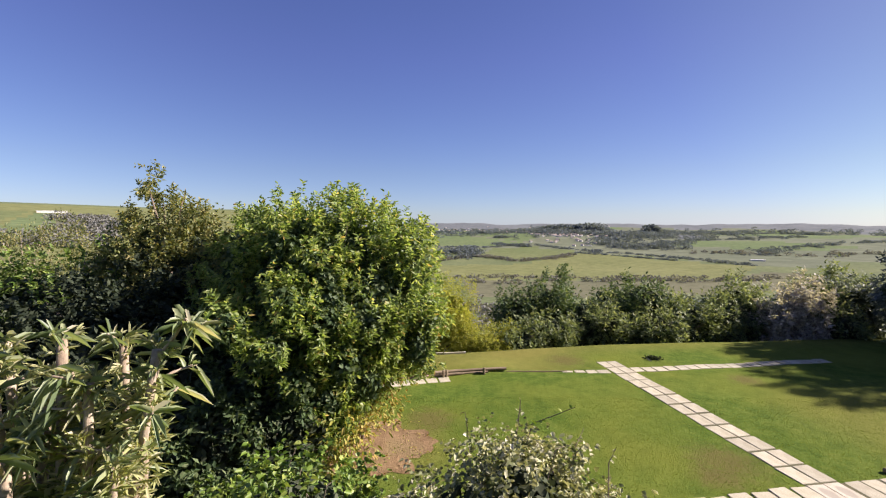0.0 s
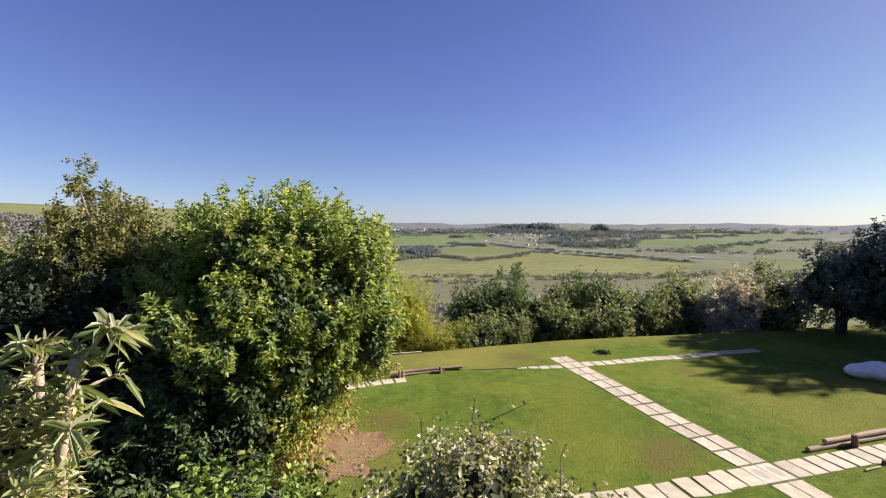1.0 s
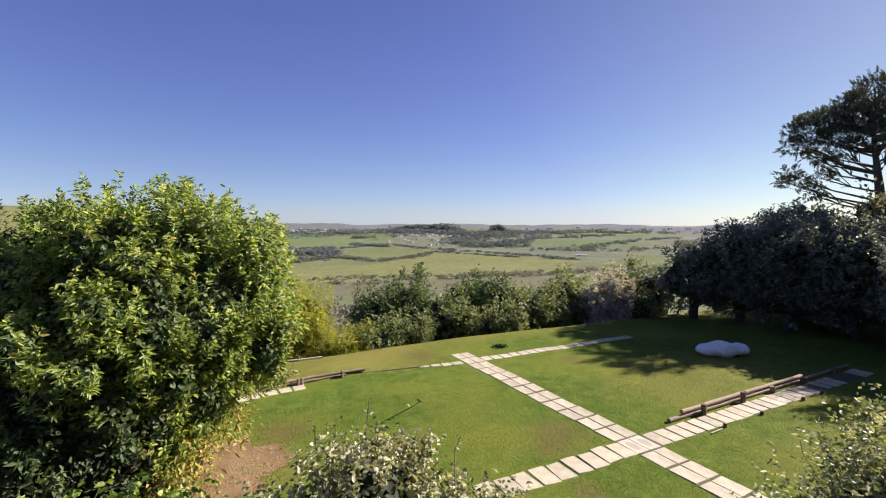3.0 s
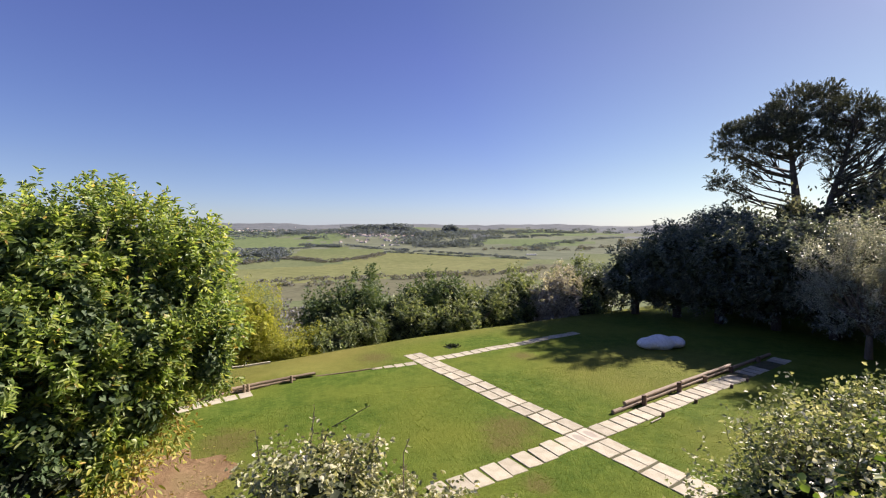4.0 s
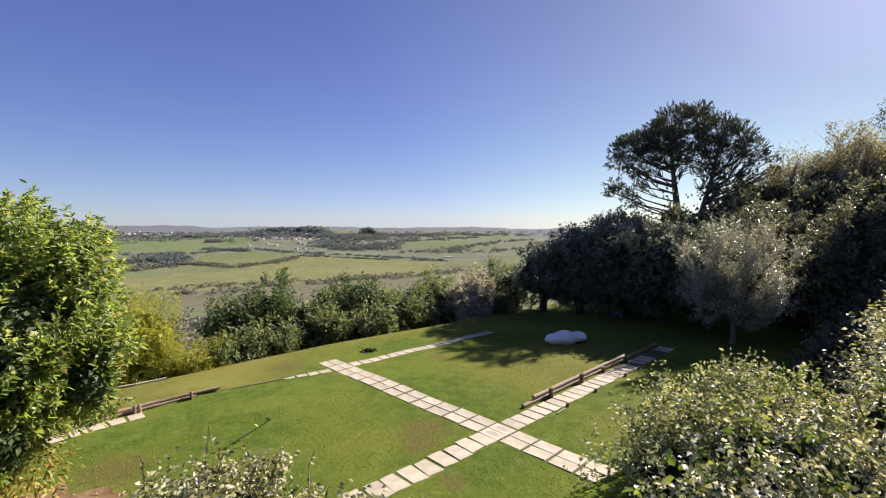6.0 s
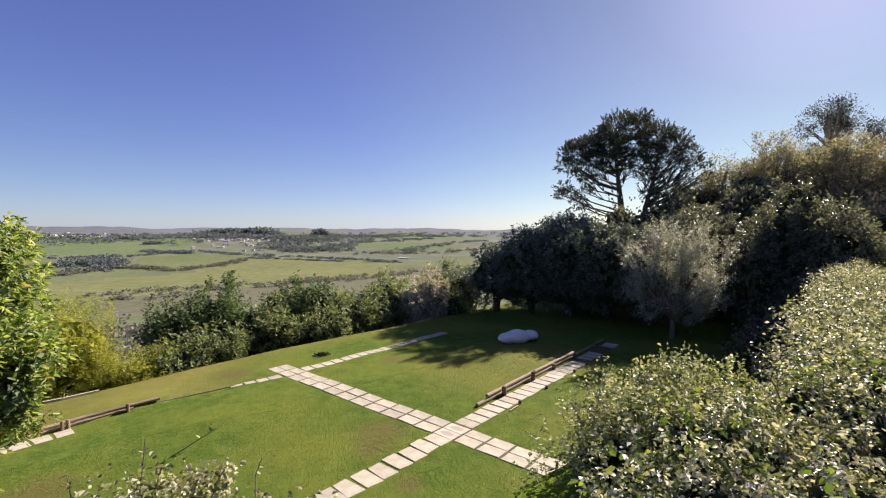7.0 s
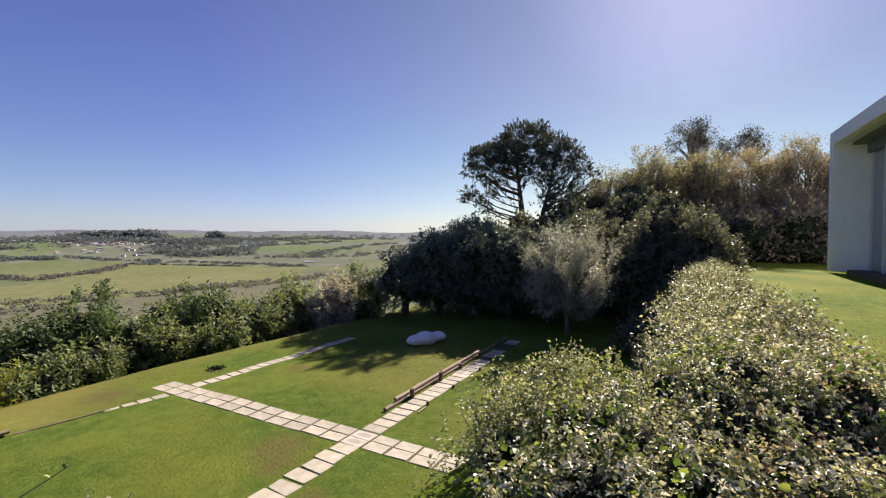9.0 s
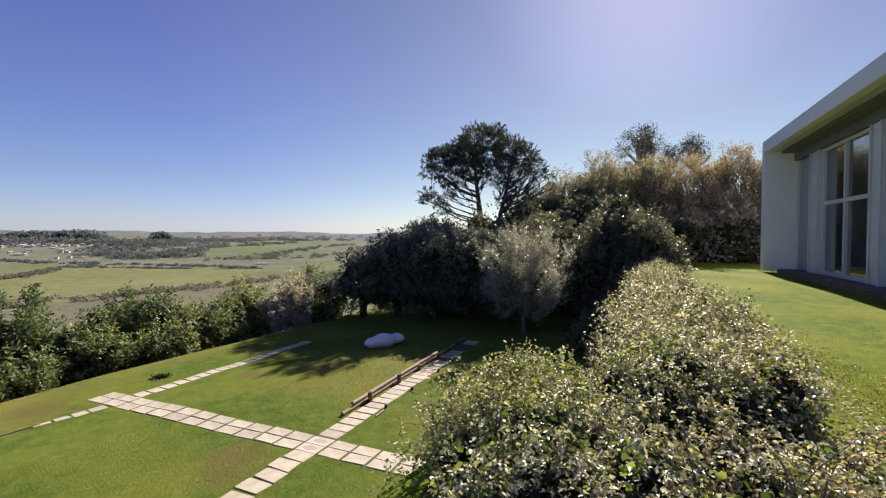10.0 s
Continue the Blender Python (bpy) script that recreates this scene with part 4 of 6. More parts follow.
def pine():
    foot = (32.1, 16.6, 1.2)  # its roots reach down to the slope
    t = thing("pine_tree", foot, "tall stone pine with a rounded crown and forked trunk", "tree")
    k = Vector(foot)
    side = [(-0.2, 11.9, 1.5), (-1.3, 11.4, 1.3), (0.9, 11.4, 1.2), (2.4, 11.0, 1.2), (3.5, 10.4, 1.2), (4.3, 9.6, 0.9), (-3.2, 9.8, 1.2), (-3.9, 9.1, 0.9), (-2.4, 10.6, 1.2), (-1.0, 10.3, 1.2), (0.6, 10.1, 1.0), (2.0, 9.8, 1.0),
            (4.7, 8.7, 0.7), (3.6, 8.7, 0.8), (2.8, 7.9, 0.7), (5.6, 8.2, 0.45), (-4.3, 7.4, 0.6), (-3.9, 6.6, 0.75), (-3.2, 6.0, 0.65), (-4.6, 6.9, 0.45), (-2.6, 7.0, 0.6), (-1.6, 8.6, 0.7), (-3.0, 8.4, 0.75), (1.8, 6.6, 0.6), (3.1, 6.8, 0.7), (1.2, 7.7, 0.5), (4.2, 7.4, 0.55), (0.4, 8.6, 0.6), (0.3, 9.3, 0.9), (1.2, 8.9, 0.8), (-0.6, 9.3, 0.8), (2.2, 8.8, 0.8), (-2.0, 9.4, 0.9), (1.6, 7.9, 0.55), (-2.4, 7.9, 0.55), (2.6, 7.2, 0.5)]
    side = [(l, z - (0.25 if z > 9 else 0.1), r) for l, z, r in side]
    lobes = []
    for l, z, r in side:
        d = random.uniform(-1, 1) * (1.6 if z > 9 else 0.8)
        lobes.append((0.46 * l + 0.888 * d, -0.888 * l + 0.46 * d, z, r, r, r * (0.68 if z > 9 else 0.5)))
    lobes = ragged(lobes, 60, (0.3, 0.5))
    bm = bmesh.new()
    tube(bm, [(0, 0, -1.2), (0.05, 0, 2.0), (0.1, -0.05, 4.0), (0.05, 0.1, 5.6), (-0.2, 0.3, 8.0), (-0.4, 0.5, 11.0)], [0.4, 0.32, 0.28, 0.23, 0.14, 0.05], 10, 0.06)
    tube(bm, [(0.1, -0.9, -1.2), (0.3, -1.2, 3.0), (0.5, -1.5, 5.5), (0.9, -2.0, 8.0), (1.0, -2.2, 10.0)], [0.24, 0.2, 0.17, 0.12, 0.05], 8, 0.06)
    # boughs leave the two trunks one above the other
    for l, zz, r in side:
        end = Vector((0.46 * l, -0.888 * l, zz))
        for k in range(3 if zz > 8 else 1):
            q = end + Vector((random.gauss(0, 1), random.gauss(0, 1), random.gauss(0, 0.5))) * r * 0.35
            s = min(max(q.z - 0.25 * abs(l) - random.uniform(0.3, 1.4), 3.6), 10.0)
            if l > 0.8:
                f = (s - 3.0) / 7.0
                a = Vector((0.3 + 0.7 * f, -1.2 - 1.0 * f, s))
            else:
                a = Vector((0.05 - 0.07 * max(0, s - 5.6), 0.1 + 0.08 * max(0, s - 5.6), s))
            mid = a.lerp(q, 0.5) + Vector((0, 0, -0.25)) + Vector((random.uniform(-1, 1), random.uniform(-1, 1), random.uniform(-0.5, 0.5))) * 0.3
            tube(bm, [a, a.lerp(mid, 0.5), mid, q], [0.075, 0.06, 0.045, 0.015], 6, 0.05)
            for _ in range(5):
                e = mid.lerp(q, random.uniform(0.3, 1)) + Vector((random.gauss(0, 1), random.gauss(0, 1), random.gauss(0.3, 0.6))) * 0.4
                b = a.lerp(q, random.uniform(0.5, 0.9))
                tube(bm, [mid, mid.lerp(e, 0.5) + Vector((0, 0, 0.05)), e], [0.03, 0.02, 0.008], 5)
    part("trunk", bm, DARKBARK, t, smooth=True)
    c, out = shell(lobes, 5000, 0.5)
    thin = (c[:, 2] > 9.0) | (rng.uniform(0, 1, len(c)) < 0.75)
    c, out = c[thin], out[thin]
    n = 20
    ax = unit(out * 0.9 + np.array((0, 0, 0.55)) + rng.normal(size=c.shape) * 0.25)
    s = rng.uniform(0, 1, (len(c) * n, 1))
    p = np.repeat(c, n, 0) + np.repeat(ax, n, 0) * s * np.repeat(rng.uniform(0.15, 0.4, (len(c), 1)), n, 0)
    way = np.repeat(ax, n, 0) * (0.7 + 1.1 * s) + rng.normal(size=p.shape) * 0.45
    solid("crown", leaf_mesh("crown", p, way, 0.2, 0.038, 0.1), PINE, t)
    return t


pine()


def broadleaf(name, at, h, r, leaf, label, amount=0.9, length=0.24, width=0.12, tall=0.35, bark=BARK, group="", inner=0.6, fill=INNERSHADE, low=False):
    lobes = [(0, 0, h * 0.62, r * 0.8, r * 0.8, h * 0.3), (r * 0.5, 0.3, h * 0.76, r * 0.55, r * 0.55, h * 0.2), (-r * 0.5, -0.3, h * 0.7, r * 0.6, r * 0.6, h * 0.22), (0, 0.5, h * 0.86, r * 0.5, r * 0.5, h * 0.14), (0.2, -r * 0.5, h * 0.5, r * 0.7, r * 0.6, h * 0.2), (0.1, r * 0.6, h * 0.5, r * 0.7, r * 0.6, h * 0.22)]
    if low:
        lobes += [(0, 0, h * 0.22, r, r, h * 0.25), (0.3, -r * 0.6, h * 0.2, r * 0.8, r * 0.6, h * 0.22)]
    return shrub(name, at, lobes, label, "tree", leaf, length, width, group, amount, tall=h * tall, bark=bark, radius=h * 0.014, inner=inner, fill=fill, branches=60, rag=22, gaps=0.7, gap_size=1.1)


for x, y, topz, r, leaf in [(36.3, 11.0, 10.4, 2.3, DULL), (38.2, 8.4, 11.5, 2.6, DULL), (38.8, 5.2, 11.1, 2.7, DULL), (40.0, 2.2, 11.0, 2.6, RUST), (40.5, -1.0, 11.6, 2.6, RUST), (36.0, 13.2, 8.6, 2.0, DARKLEAF), (41.5, -4.3, 11.6, 2.6, RUST), (44.0, 6.6, 11.6, 2.8, DULL), (43.5, 10.0, 10.4, 2.6, DULL), (37.4, 0.2, 8.6, 2.0, RUST), (34.8, 8.6, 8.8, 1.9, DARKLEAF)]:
    z = TERRACE if y < 1 else foot_z(x, y)
    broadleaf("woodland_tree" if leaf == DARKLEAF else "autumn_tree", (x, y, z), topz - z, r, leaf, "dark evergreen woodland tree" if leaf == DARKLEAF else "half-bare autumn tree with brown leaves", group="trees beyond the terrace", fill=None if leaf != DARKLEAF else INNERSHADE, amount=0.45, length=0.17, width=0.085, bark=BARK)
for x, y, topz, r in [(33.5, 5.2, 6.8, 2.0), (34.5, 2.2, 6.4, 2.2), (35.2, -0.6, 6.6, 2.2), (36.0, -3.4, 6.6, 2.2), (38.2, -2.2, 6.2, 2.0), (37.6, 2.4, 6.4, 2.2), (32.0, 8.0, 7.2, 2.2), (29.5, 11.5, 6.4, 2.0), (28.8, 14.5, 6.0, 2.0), (30.6, 15.6, 6.6, 2.0), (31.0, 18.6, 6.0, 2.0), (33.6, 13.4, 7.6, 2.0)]:
    z = TERRACE if y < 1 else foot_z(x, y)
    broadleaf("understory_shrub", (x, y, z), topz - z, r, RUST if y < 3 else GLINT, "brown undergrowth in shade beneath the trees" if y < 3 else "dark undergrowth in shade beneath the trees", 0.36, 0.34, 0.16, 0.2, DARKBARK, "trees beyond the terrace", low=True)
for x, y, h, r in [(48.0, 7.2, 15.6, 1.1), (49.0, 2.6, 14.6, 0.75), (48.6, 4.6, 14.0, 0.5)]:
    z = foot_z(x, y)
    lobes = [(r * a, -r * b, h - z - d, r * s, r * s, r * s * 0.75) for a, b, d, s in ((0.0, 0.0, 0.75, 0.95), (-0.5, -0.9, 1.2, 0.75), (0.5, 0.9, 1.3, 0.7), (0.2, 1.5, 2.1, 0.5), (-0.3, -1.6, 2.2, 0.45), (0.2, 0.3, 1.9, 0.6))]
    shrub("eucalyptus_tree", (x, y, z), lobes, "tall thin eucalyptus tree with tufted crown", "tree", PINE, 0.2, 0.08, "trees beyond the terrace", 1.2, tall=(h - z) * 0.7, bark=PALEBARK, radius=0.13, fill=None, branches=24, gaps=0.6, gap_size=0.6)


# ---- ivy and hedge round the terrace edge ----
def vine_stems(bm, pts, n, length, radius):
    for k in rng.choice(len(pts), n):
        a = Vector(pts[k])
        b = a + Vector((random.uniform(-1, 1), random.uniform(-1, 1), random.uniform(0.0, 0.5))) * length
        tube(bm, [a - Vector((0, 0, 0.1)), a.lerp(b, 0.5) + Vector((0, 0, 0.04)), b], [radius, radius * 0.8, radius * 0.4], 5)


def hedge_line(x):
    """The hedge's middle and half its width at a place along it."""
    at = [3, 4, 6, 8, 10, 12, 15, 19, 22.5, 25]
    return float(np.interp(x, at, [0.0, 0.08, 0.26, 0.45, 0.65, 1.07, 1.6, 2.1, 2.75, 3.2])), float(np.interp(x, at, [0.95, 0.97, 1.03, 1.12, 1.12, 1.03, 0.83, 0.6, 0.38, 0.3]))


def hedge():
    t = thing("ivy_hedge", (3, 0.3, TERRACE), "overgrown hedge of sunlit variegated ivy along the terrace edge", "hedge")
    lobes = []
    for x in np.arange(3.0, 23.6, 0.75):
        cy, w = hedge_line(x)
        top = float(np.interp(x, [3, 5, 10, 16, 24], [0.33, 0.38, 0.42, 0.46, 0.5])) + random.uniform(-0.12, 0.1)
        lobes.append((x - 3, cy - 0.3 - w * 0.44, 0.05, 0.6, w * 0.47, top))
        lobes.append((x - 3, cy - 0.3 + w * 0.44, 0.0, 0.6, w * 0.5, top + random.uniform(-0.05, 0.12)))
        if 3.4 < x < 6:
            lobes.append((x - 3, float(terrace_y(x)) - 0.85, -1.1, 0.6, 0.42, 0.75))
    lobes += [(-0.5, 0.35, 0.05, 0.55, 0.5, 0.5), (0.2, 0.6, 0.08, 0.5, 0.42, 0.55), (0.75, 0.66, 0.05, 0.42, 0.38, 0.5), (-0.25, -0.1, 0.05, 0.6, 0.6, 0.44)]
    lobes = [(x, y, z, a, b, c * 0.74) for x, y, z, a, b, c in lobes]
    # the low, half-dry skirt that spills over the grass
    skirt = [(0.2, -1.3, 0.05, 0.6, 0.45, 0.33), (0.75, -1.35, 0.02, 0.55, 0.42, 0.3), (1.25, -1.5, 0.0, 0.45, 0.36, 0.24), (0.6, -1.8, 0.0, 0.65, 0.45, 0.25), (1.2, -1.95, 0.0, 0.5, 0.35, 0.2)]
    lobes += skirt
    for _ in range(95):
        # bunches that stand up out of the mass, with hollows between
        x = random.uniform(-0.75, 3.4)
        y = random.uniform(-1.25 if x < 0.7 else -0.82, 0.9 if x < 1.2 else 0.5)
        r = random.uniform(0.1, 0.27)
        lobes.append((x, y, random.uniform(0.18, 0.3), r, r, r * random.uniform(0.7, 1.1)))
    for _ in range(130):
        x = random.uniform(0.2, 1.0) ** 1.6 * 20
        cy, w = hedge_line(x + 3)
        r = min(random.uniform(0.14, 0.36), w * 0.5)
        lobes.append((x, cy - 0.3 + random.uniform(-w, w) * 0.75, random.uniform(0.22, 0.36), r, r, random.uniform(0.16, 0.32)))
    bm = bmesh.new()
    c, _ = shell(lobes, 220, 0.9)
    vine_stems(bm, c, 160, 0.35, 0.005)
    base, ways = [], []
    for k in range(150):
        x = random.uniform(0, 1) ** 1.5 * 14 - 0.2
        cy, w = hedge_line(x + 3)
        a = Vector((x, cy - 0.3 + random.uniform(-w, w) * 0.7, 0.2))
        tip = a + Vector((random.gauss(0, 0.16), random.gauss(0, 0.16), random.uniform(0.25, 0.5)))
        mid = a.lerp(tip, 0.6) + Vector((random.gauss(0, 0.04), random.gauss(0, 0.04), 0.05))
        tube(bm, [a, mid, tip], [0.005, 0.004, 0.002], 5)
        for j in range(20):
            s = random.uniform(0.3, 1.0)
            base.append(a.lerp(mid, s / 0.6) if s < 0.6 else mid.lerp(tip, (s - 0.6) / 0.4))
            ways.append(Vector((random.gauss(0, 1), random.gauss(0, 1), random.gauss(0.4, 0.6))))
    tagged(part("runner", bm, BARK, t), kind="stuff")
    solid("sprig_leaves", leaf_mesh("sprig_leaves", np.array(base), np.array(ways), 0.038, 0.018, 0.5, True, 0.12, 2.5), IVY, t)
    near = [l for l in lobes if l[0] < 2.8]
    far = [l for l in lobes if l[0] >= 2.5]
    # the near-black fill puts the shade of the hollows into leaf colour
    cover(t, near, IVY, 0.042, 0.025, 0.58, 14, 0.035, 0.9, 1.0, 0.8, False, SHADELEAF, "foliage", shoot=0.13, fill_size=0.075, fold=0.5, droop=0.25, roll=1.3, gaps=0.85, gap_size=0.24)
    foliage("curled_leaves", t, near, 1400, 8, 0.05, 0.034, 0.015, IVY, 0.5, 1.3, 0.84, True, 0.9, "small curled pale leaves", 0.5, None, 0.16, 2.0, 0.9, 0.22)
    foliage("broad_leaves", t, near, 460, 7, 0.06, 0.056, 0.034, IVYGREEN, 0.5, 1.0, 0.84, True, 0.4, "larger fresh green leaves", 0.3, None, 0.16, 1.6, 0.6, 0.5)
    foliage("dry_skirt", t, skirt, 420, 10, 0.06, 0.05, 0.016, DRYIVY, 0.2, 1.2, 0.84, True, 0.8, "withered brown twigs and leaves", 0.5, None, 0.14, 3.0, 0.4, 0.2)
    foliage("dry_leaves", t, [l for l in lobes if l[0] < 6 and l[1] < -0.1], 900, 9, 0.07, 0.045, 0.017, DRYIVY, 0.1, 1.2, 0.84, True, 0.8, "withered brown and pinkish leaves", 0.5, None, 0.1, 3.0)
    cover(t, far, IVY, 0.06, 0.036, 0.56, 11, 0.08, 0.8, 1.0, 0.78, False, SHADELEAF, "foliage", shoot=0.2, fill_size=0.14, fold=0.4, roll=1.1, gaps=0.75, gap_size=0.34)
    return t


hedge()


def hedge_shrub():
    """The greener bush that leans over the bank at the hedge's end."""
    t = thing("hedge_shrub", (3.3, 1.35, TERRACE), "leafy green shrub with upright shoots beside the ivy hedge", "shrub")
    lobes = [(-0.32, 0.0, -0.05, 0.38, 0.4, 0.38), (0.15, 0.1, 0.0, 0.42, 0.4, 0.38), (0.6, 0.15, 0.0, 0.42, 0.4, 0.38), (1.0, 0.05, -0.05, 0.42, 0.42, 0.33), (0.75, -0.4, 0.0, 0.5, 0.5, 0.42), (0.0, -0.4, 0.0, 0.5, 0.45, 0.42), (-0.2, 0.35, -0.7, 0.75, 0.4, 0.8), (0.7, 0.35, -0.7, 0.6, 0.4, 0.8)]
    for _ in range(46):
        r = random.uniform(0.05, 0.12)
        lobes.append((random.uniform(-0.3, 1.1), random.uniform(-0.35, 0.35), random.uniform(0.2, 0.38), r, r, r * 1.8))
    bm = bmesh.new()
    for k in range(40):
        a = Vector((random.uniform(-0.4, 1.1), random.uniform(-0.3, 0.3), -0.05))
        b = a + Vector((random.gauss(0, 0.12), random.gauss(0.05, 0.12), random.uniform(0.35, 0.6)))
        tube(bm, [a, a.lerp(b, 0.5) + Vector((random.gauss(0, 0.02), random.gauss(0, 0.02), 0)), b], [0.007, 0.005, 0.002], 5)
    base, ways = [], []
    for k in range(70):
        # upright leafy shoots that stand clear of the mass
        a = Vector((random.uniform(-0.45, 1.25), random.uniform(-0.6, 0.35), 0.15))
        b = a + Vector((random.gauss(0, 0.07), random.gauss(0.02, 0.07), random.uniform(0.22, 0.42)))
        tube(bm, [a, a.lerp(b, 0.5), b], [0.005, 0.004, 0.0015], 5)
        for j in range(26):
            s = random.uniform(0.25, 1.0)
            base.append(a.lerp(b, s))
            turn = random.uniform(0, 6.283)
            ways.append(Vector((math.cos(turn), math.sin(turn), random.uniform(0.3, 1.1) + s * 0.5)))
    solid("shoot_leaves", leaf_mesh("shoot_leaves", np.array(base), np.array(ways), 0.042, 0.018, 0.4, True, 0.15, 1.4), SHRUBIVY, t)
    part("wood", bm, BARK, t)
    # fill leaves coloured near-black for the shade between the shoots
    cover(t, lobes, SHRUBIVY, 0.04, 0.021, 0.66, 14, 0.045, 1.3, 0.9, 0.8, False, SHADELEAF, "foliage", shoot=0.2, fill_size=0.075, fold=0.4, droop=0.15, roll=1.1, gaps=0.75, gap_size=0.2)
    return t


bank_shrub = hedge_shrub()


def ivy_mound(name, at, lobes, leaf, label, clumps, size):
    t = thing(name, at, label, "ivy")
    bm = bmesh.new()
    c, _ = shell(lobes, 60, 0.9)
    vine_stems(bm, c, 30, 0.25, 0.003)
    tagged(part("runner", bm, BARK, t), kind="stuff")
    cover(t, lobes, leaf, size, size * 0.6, 0.8, 12, 0.035, 0.6, 1.0, 0.82, True, INNERSHADE, "foliage", shoot=0.1, fill_size=0.07, fold=0.55, droop=0.35, roll=1.8, gaps=0.7, gap_size=0.24)
    bm = bmesh.new()
    base, ways = [], []
    high = [Vector(q) for q in c if q[2] > 0.1]
    for _ in range(9):
        a = random.choice(high)
        b = a + Vector((random.gauss(0.05, 0.1), random.gauss(0.05, 0.1), random.uniform(0.08, 0.2)))
        tube(bm, [a, a.lerp(b, 0.5) + Vector((0, 0, 0.02)), b], [0.003, 0.0025, 0.0015], 5)
        for k in range(14):
            base.append(a.lerp(b, random.uniform(0.1, 1.0)))
            ways.append(Vector((random.gauss(0, 1), random.gauss(0, 1), random.gauss(0.3, 0.6))))
    tagged(part("sprig", bm, BARK, t), kind="stuff")
    solid("sprig_leaves", leaf_mesh("sprig_leaves", np.array(base), np.array(ways), size * 0.9, size * 0.5, 0.4, True, 0.2, 1.6), leaf, t)
    return t


mound = ivy_mound("ivy_mound", (0.36, 2.2, 3.08), [(0, 0, 0.1, 0.5, 0.45, 0.5), (0.35, -0.15, 0.0, 0.45, 0.45, 0.42), (-0.35, -0.2, 0.05, 0.4, 0.4, 0.4), (0.2, 0.15, -0.5, 0.9, 0.5, 0.8), (0.7, -0.3, -0.15, 0.5, 0.4, 0.45), (-0.7, -0.3, 0.0, 0.4, 0.35, 0.35), (1.0, -0.35, -0.2, 0.35, 0.3, 0.3), (0.05, -0.1, 0.3, 0.25, 0.25, 0.3)], PALEIVY, "mound of pale variegated ivy on the terrace edge", 650, 0.036)
ivy_mound("fresh_ivy", (-0.72, 2.2, 3.0), [(0, 0, 0.1, 0.45, 0.4, 0.5), (0.3, -0.2, 0.0, 0.4, 0.35, 0.4), (-0.35, -0.1, 0.0, 0.4, 0.4, 0.4), (0, 0.2, -0.5, 0.8, 0.5, 0.8)], IVYGREEN, "mound of fresh green ivy on the terrace edge", 420, 0.042)


def long_shoot(parent, pts, material, n, size, droop=0.2):
    """A single long shoot with leaves set along it; points from the world, in metres."""
    o = Vector(parent.location)
    pts = [Vector(p) - o for p in pts]
    bm = bmesh.new()
    tube(bm, pts, [0.004 - 0.0025 * k / (len(pts) - 1) for k in range(len(pts))], 5)
    tagged(part("shoot", bm, BARK, parent), kind="stuff")
    base, ways = [], []
    for _ in range(n):
        s = random.uniform(0.1, 0.999) * (len(pts) - 1)
        k = int(s)
        base.append(pts[k].lerp(pts[k + 1], s - k))
        ways.append((pts[k + 1] - pts[k]).normalized() * 0.5 + Vector((random.gauss(0, 1), random.gauss(0, 1), random.gauss(0.1, 0.7))))
    return solid("shoot_leaves", leaf_mesh("shoot_leaves", np.array(base), np.array(ways), size, size * 0.6, 0.35, True, droop, 1.4), material, parent)


long_shoot(mound, [(0.4, 2.2, 3.6), (0.47, 2.26, 3.79), (0.56, 2.25, 3.83), (0.68, 2.23, 3.89)], IVYGREEN, 16, 0.028)
long_shoot(mound, [(0.36, 2.2, 3.6), (0.39, 2.22, 3.82), (0.4, 2.22, 3.93)], PALEIVY, 10, 0.026)
long_shoot(mound, [(0.85, 2.2, 3.4), (0.86, 2.23, 3.6), (0.89, 2.22, 3.68)], PALEIVY, 5, 0.024)
long_shoot(bank_shrub, [(3.3, 1.7, 3.1), (3.18, 1.9, 3.22), (3.13, 1.96, 3.36), (3.12, 1.98, 3.47)], SHRUBIVY, 12, 0.045)
long_shoot(bank_shrub, [(3.05, 1.7, 3.15), (2.9, 1.82, 3.2), (2.84, 1.86, 3.02), (2.82, 1.88, 2.86), (2.83, 1.88, 2.7)], SHRUBIVY, 18, 0.045, 0.5)


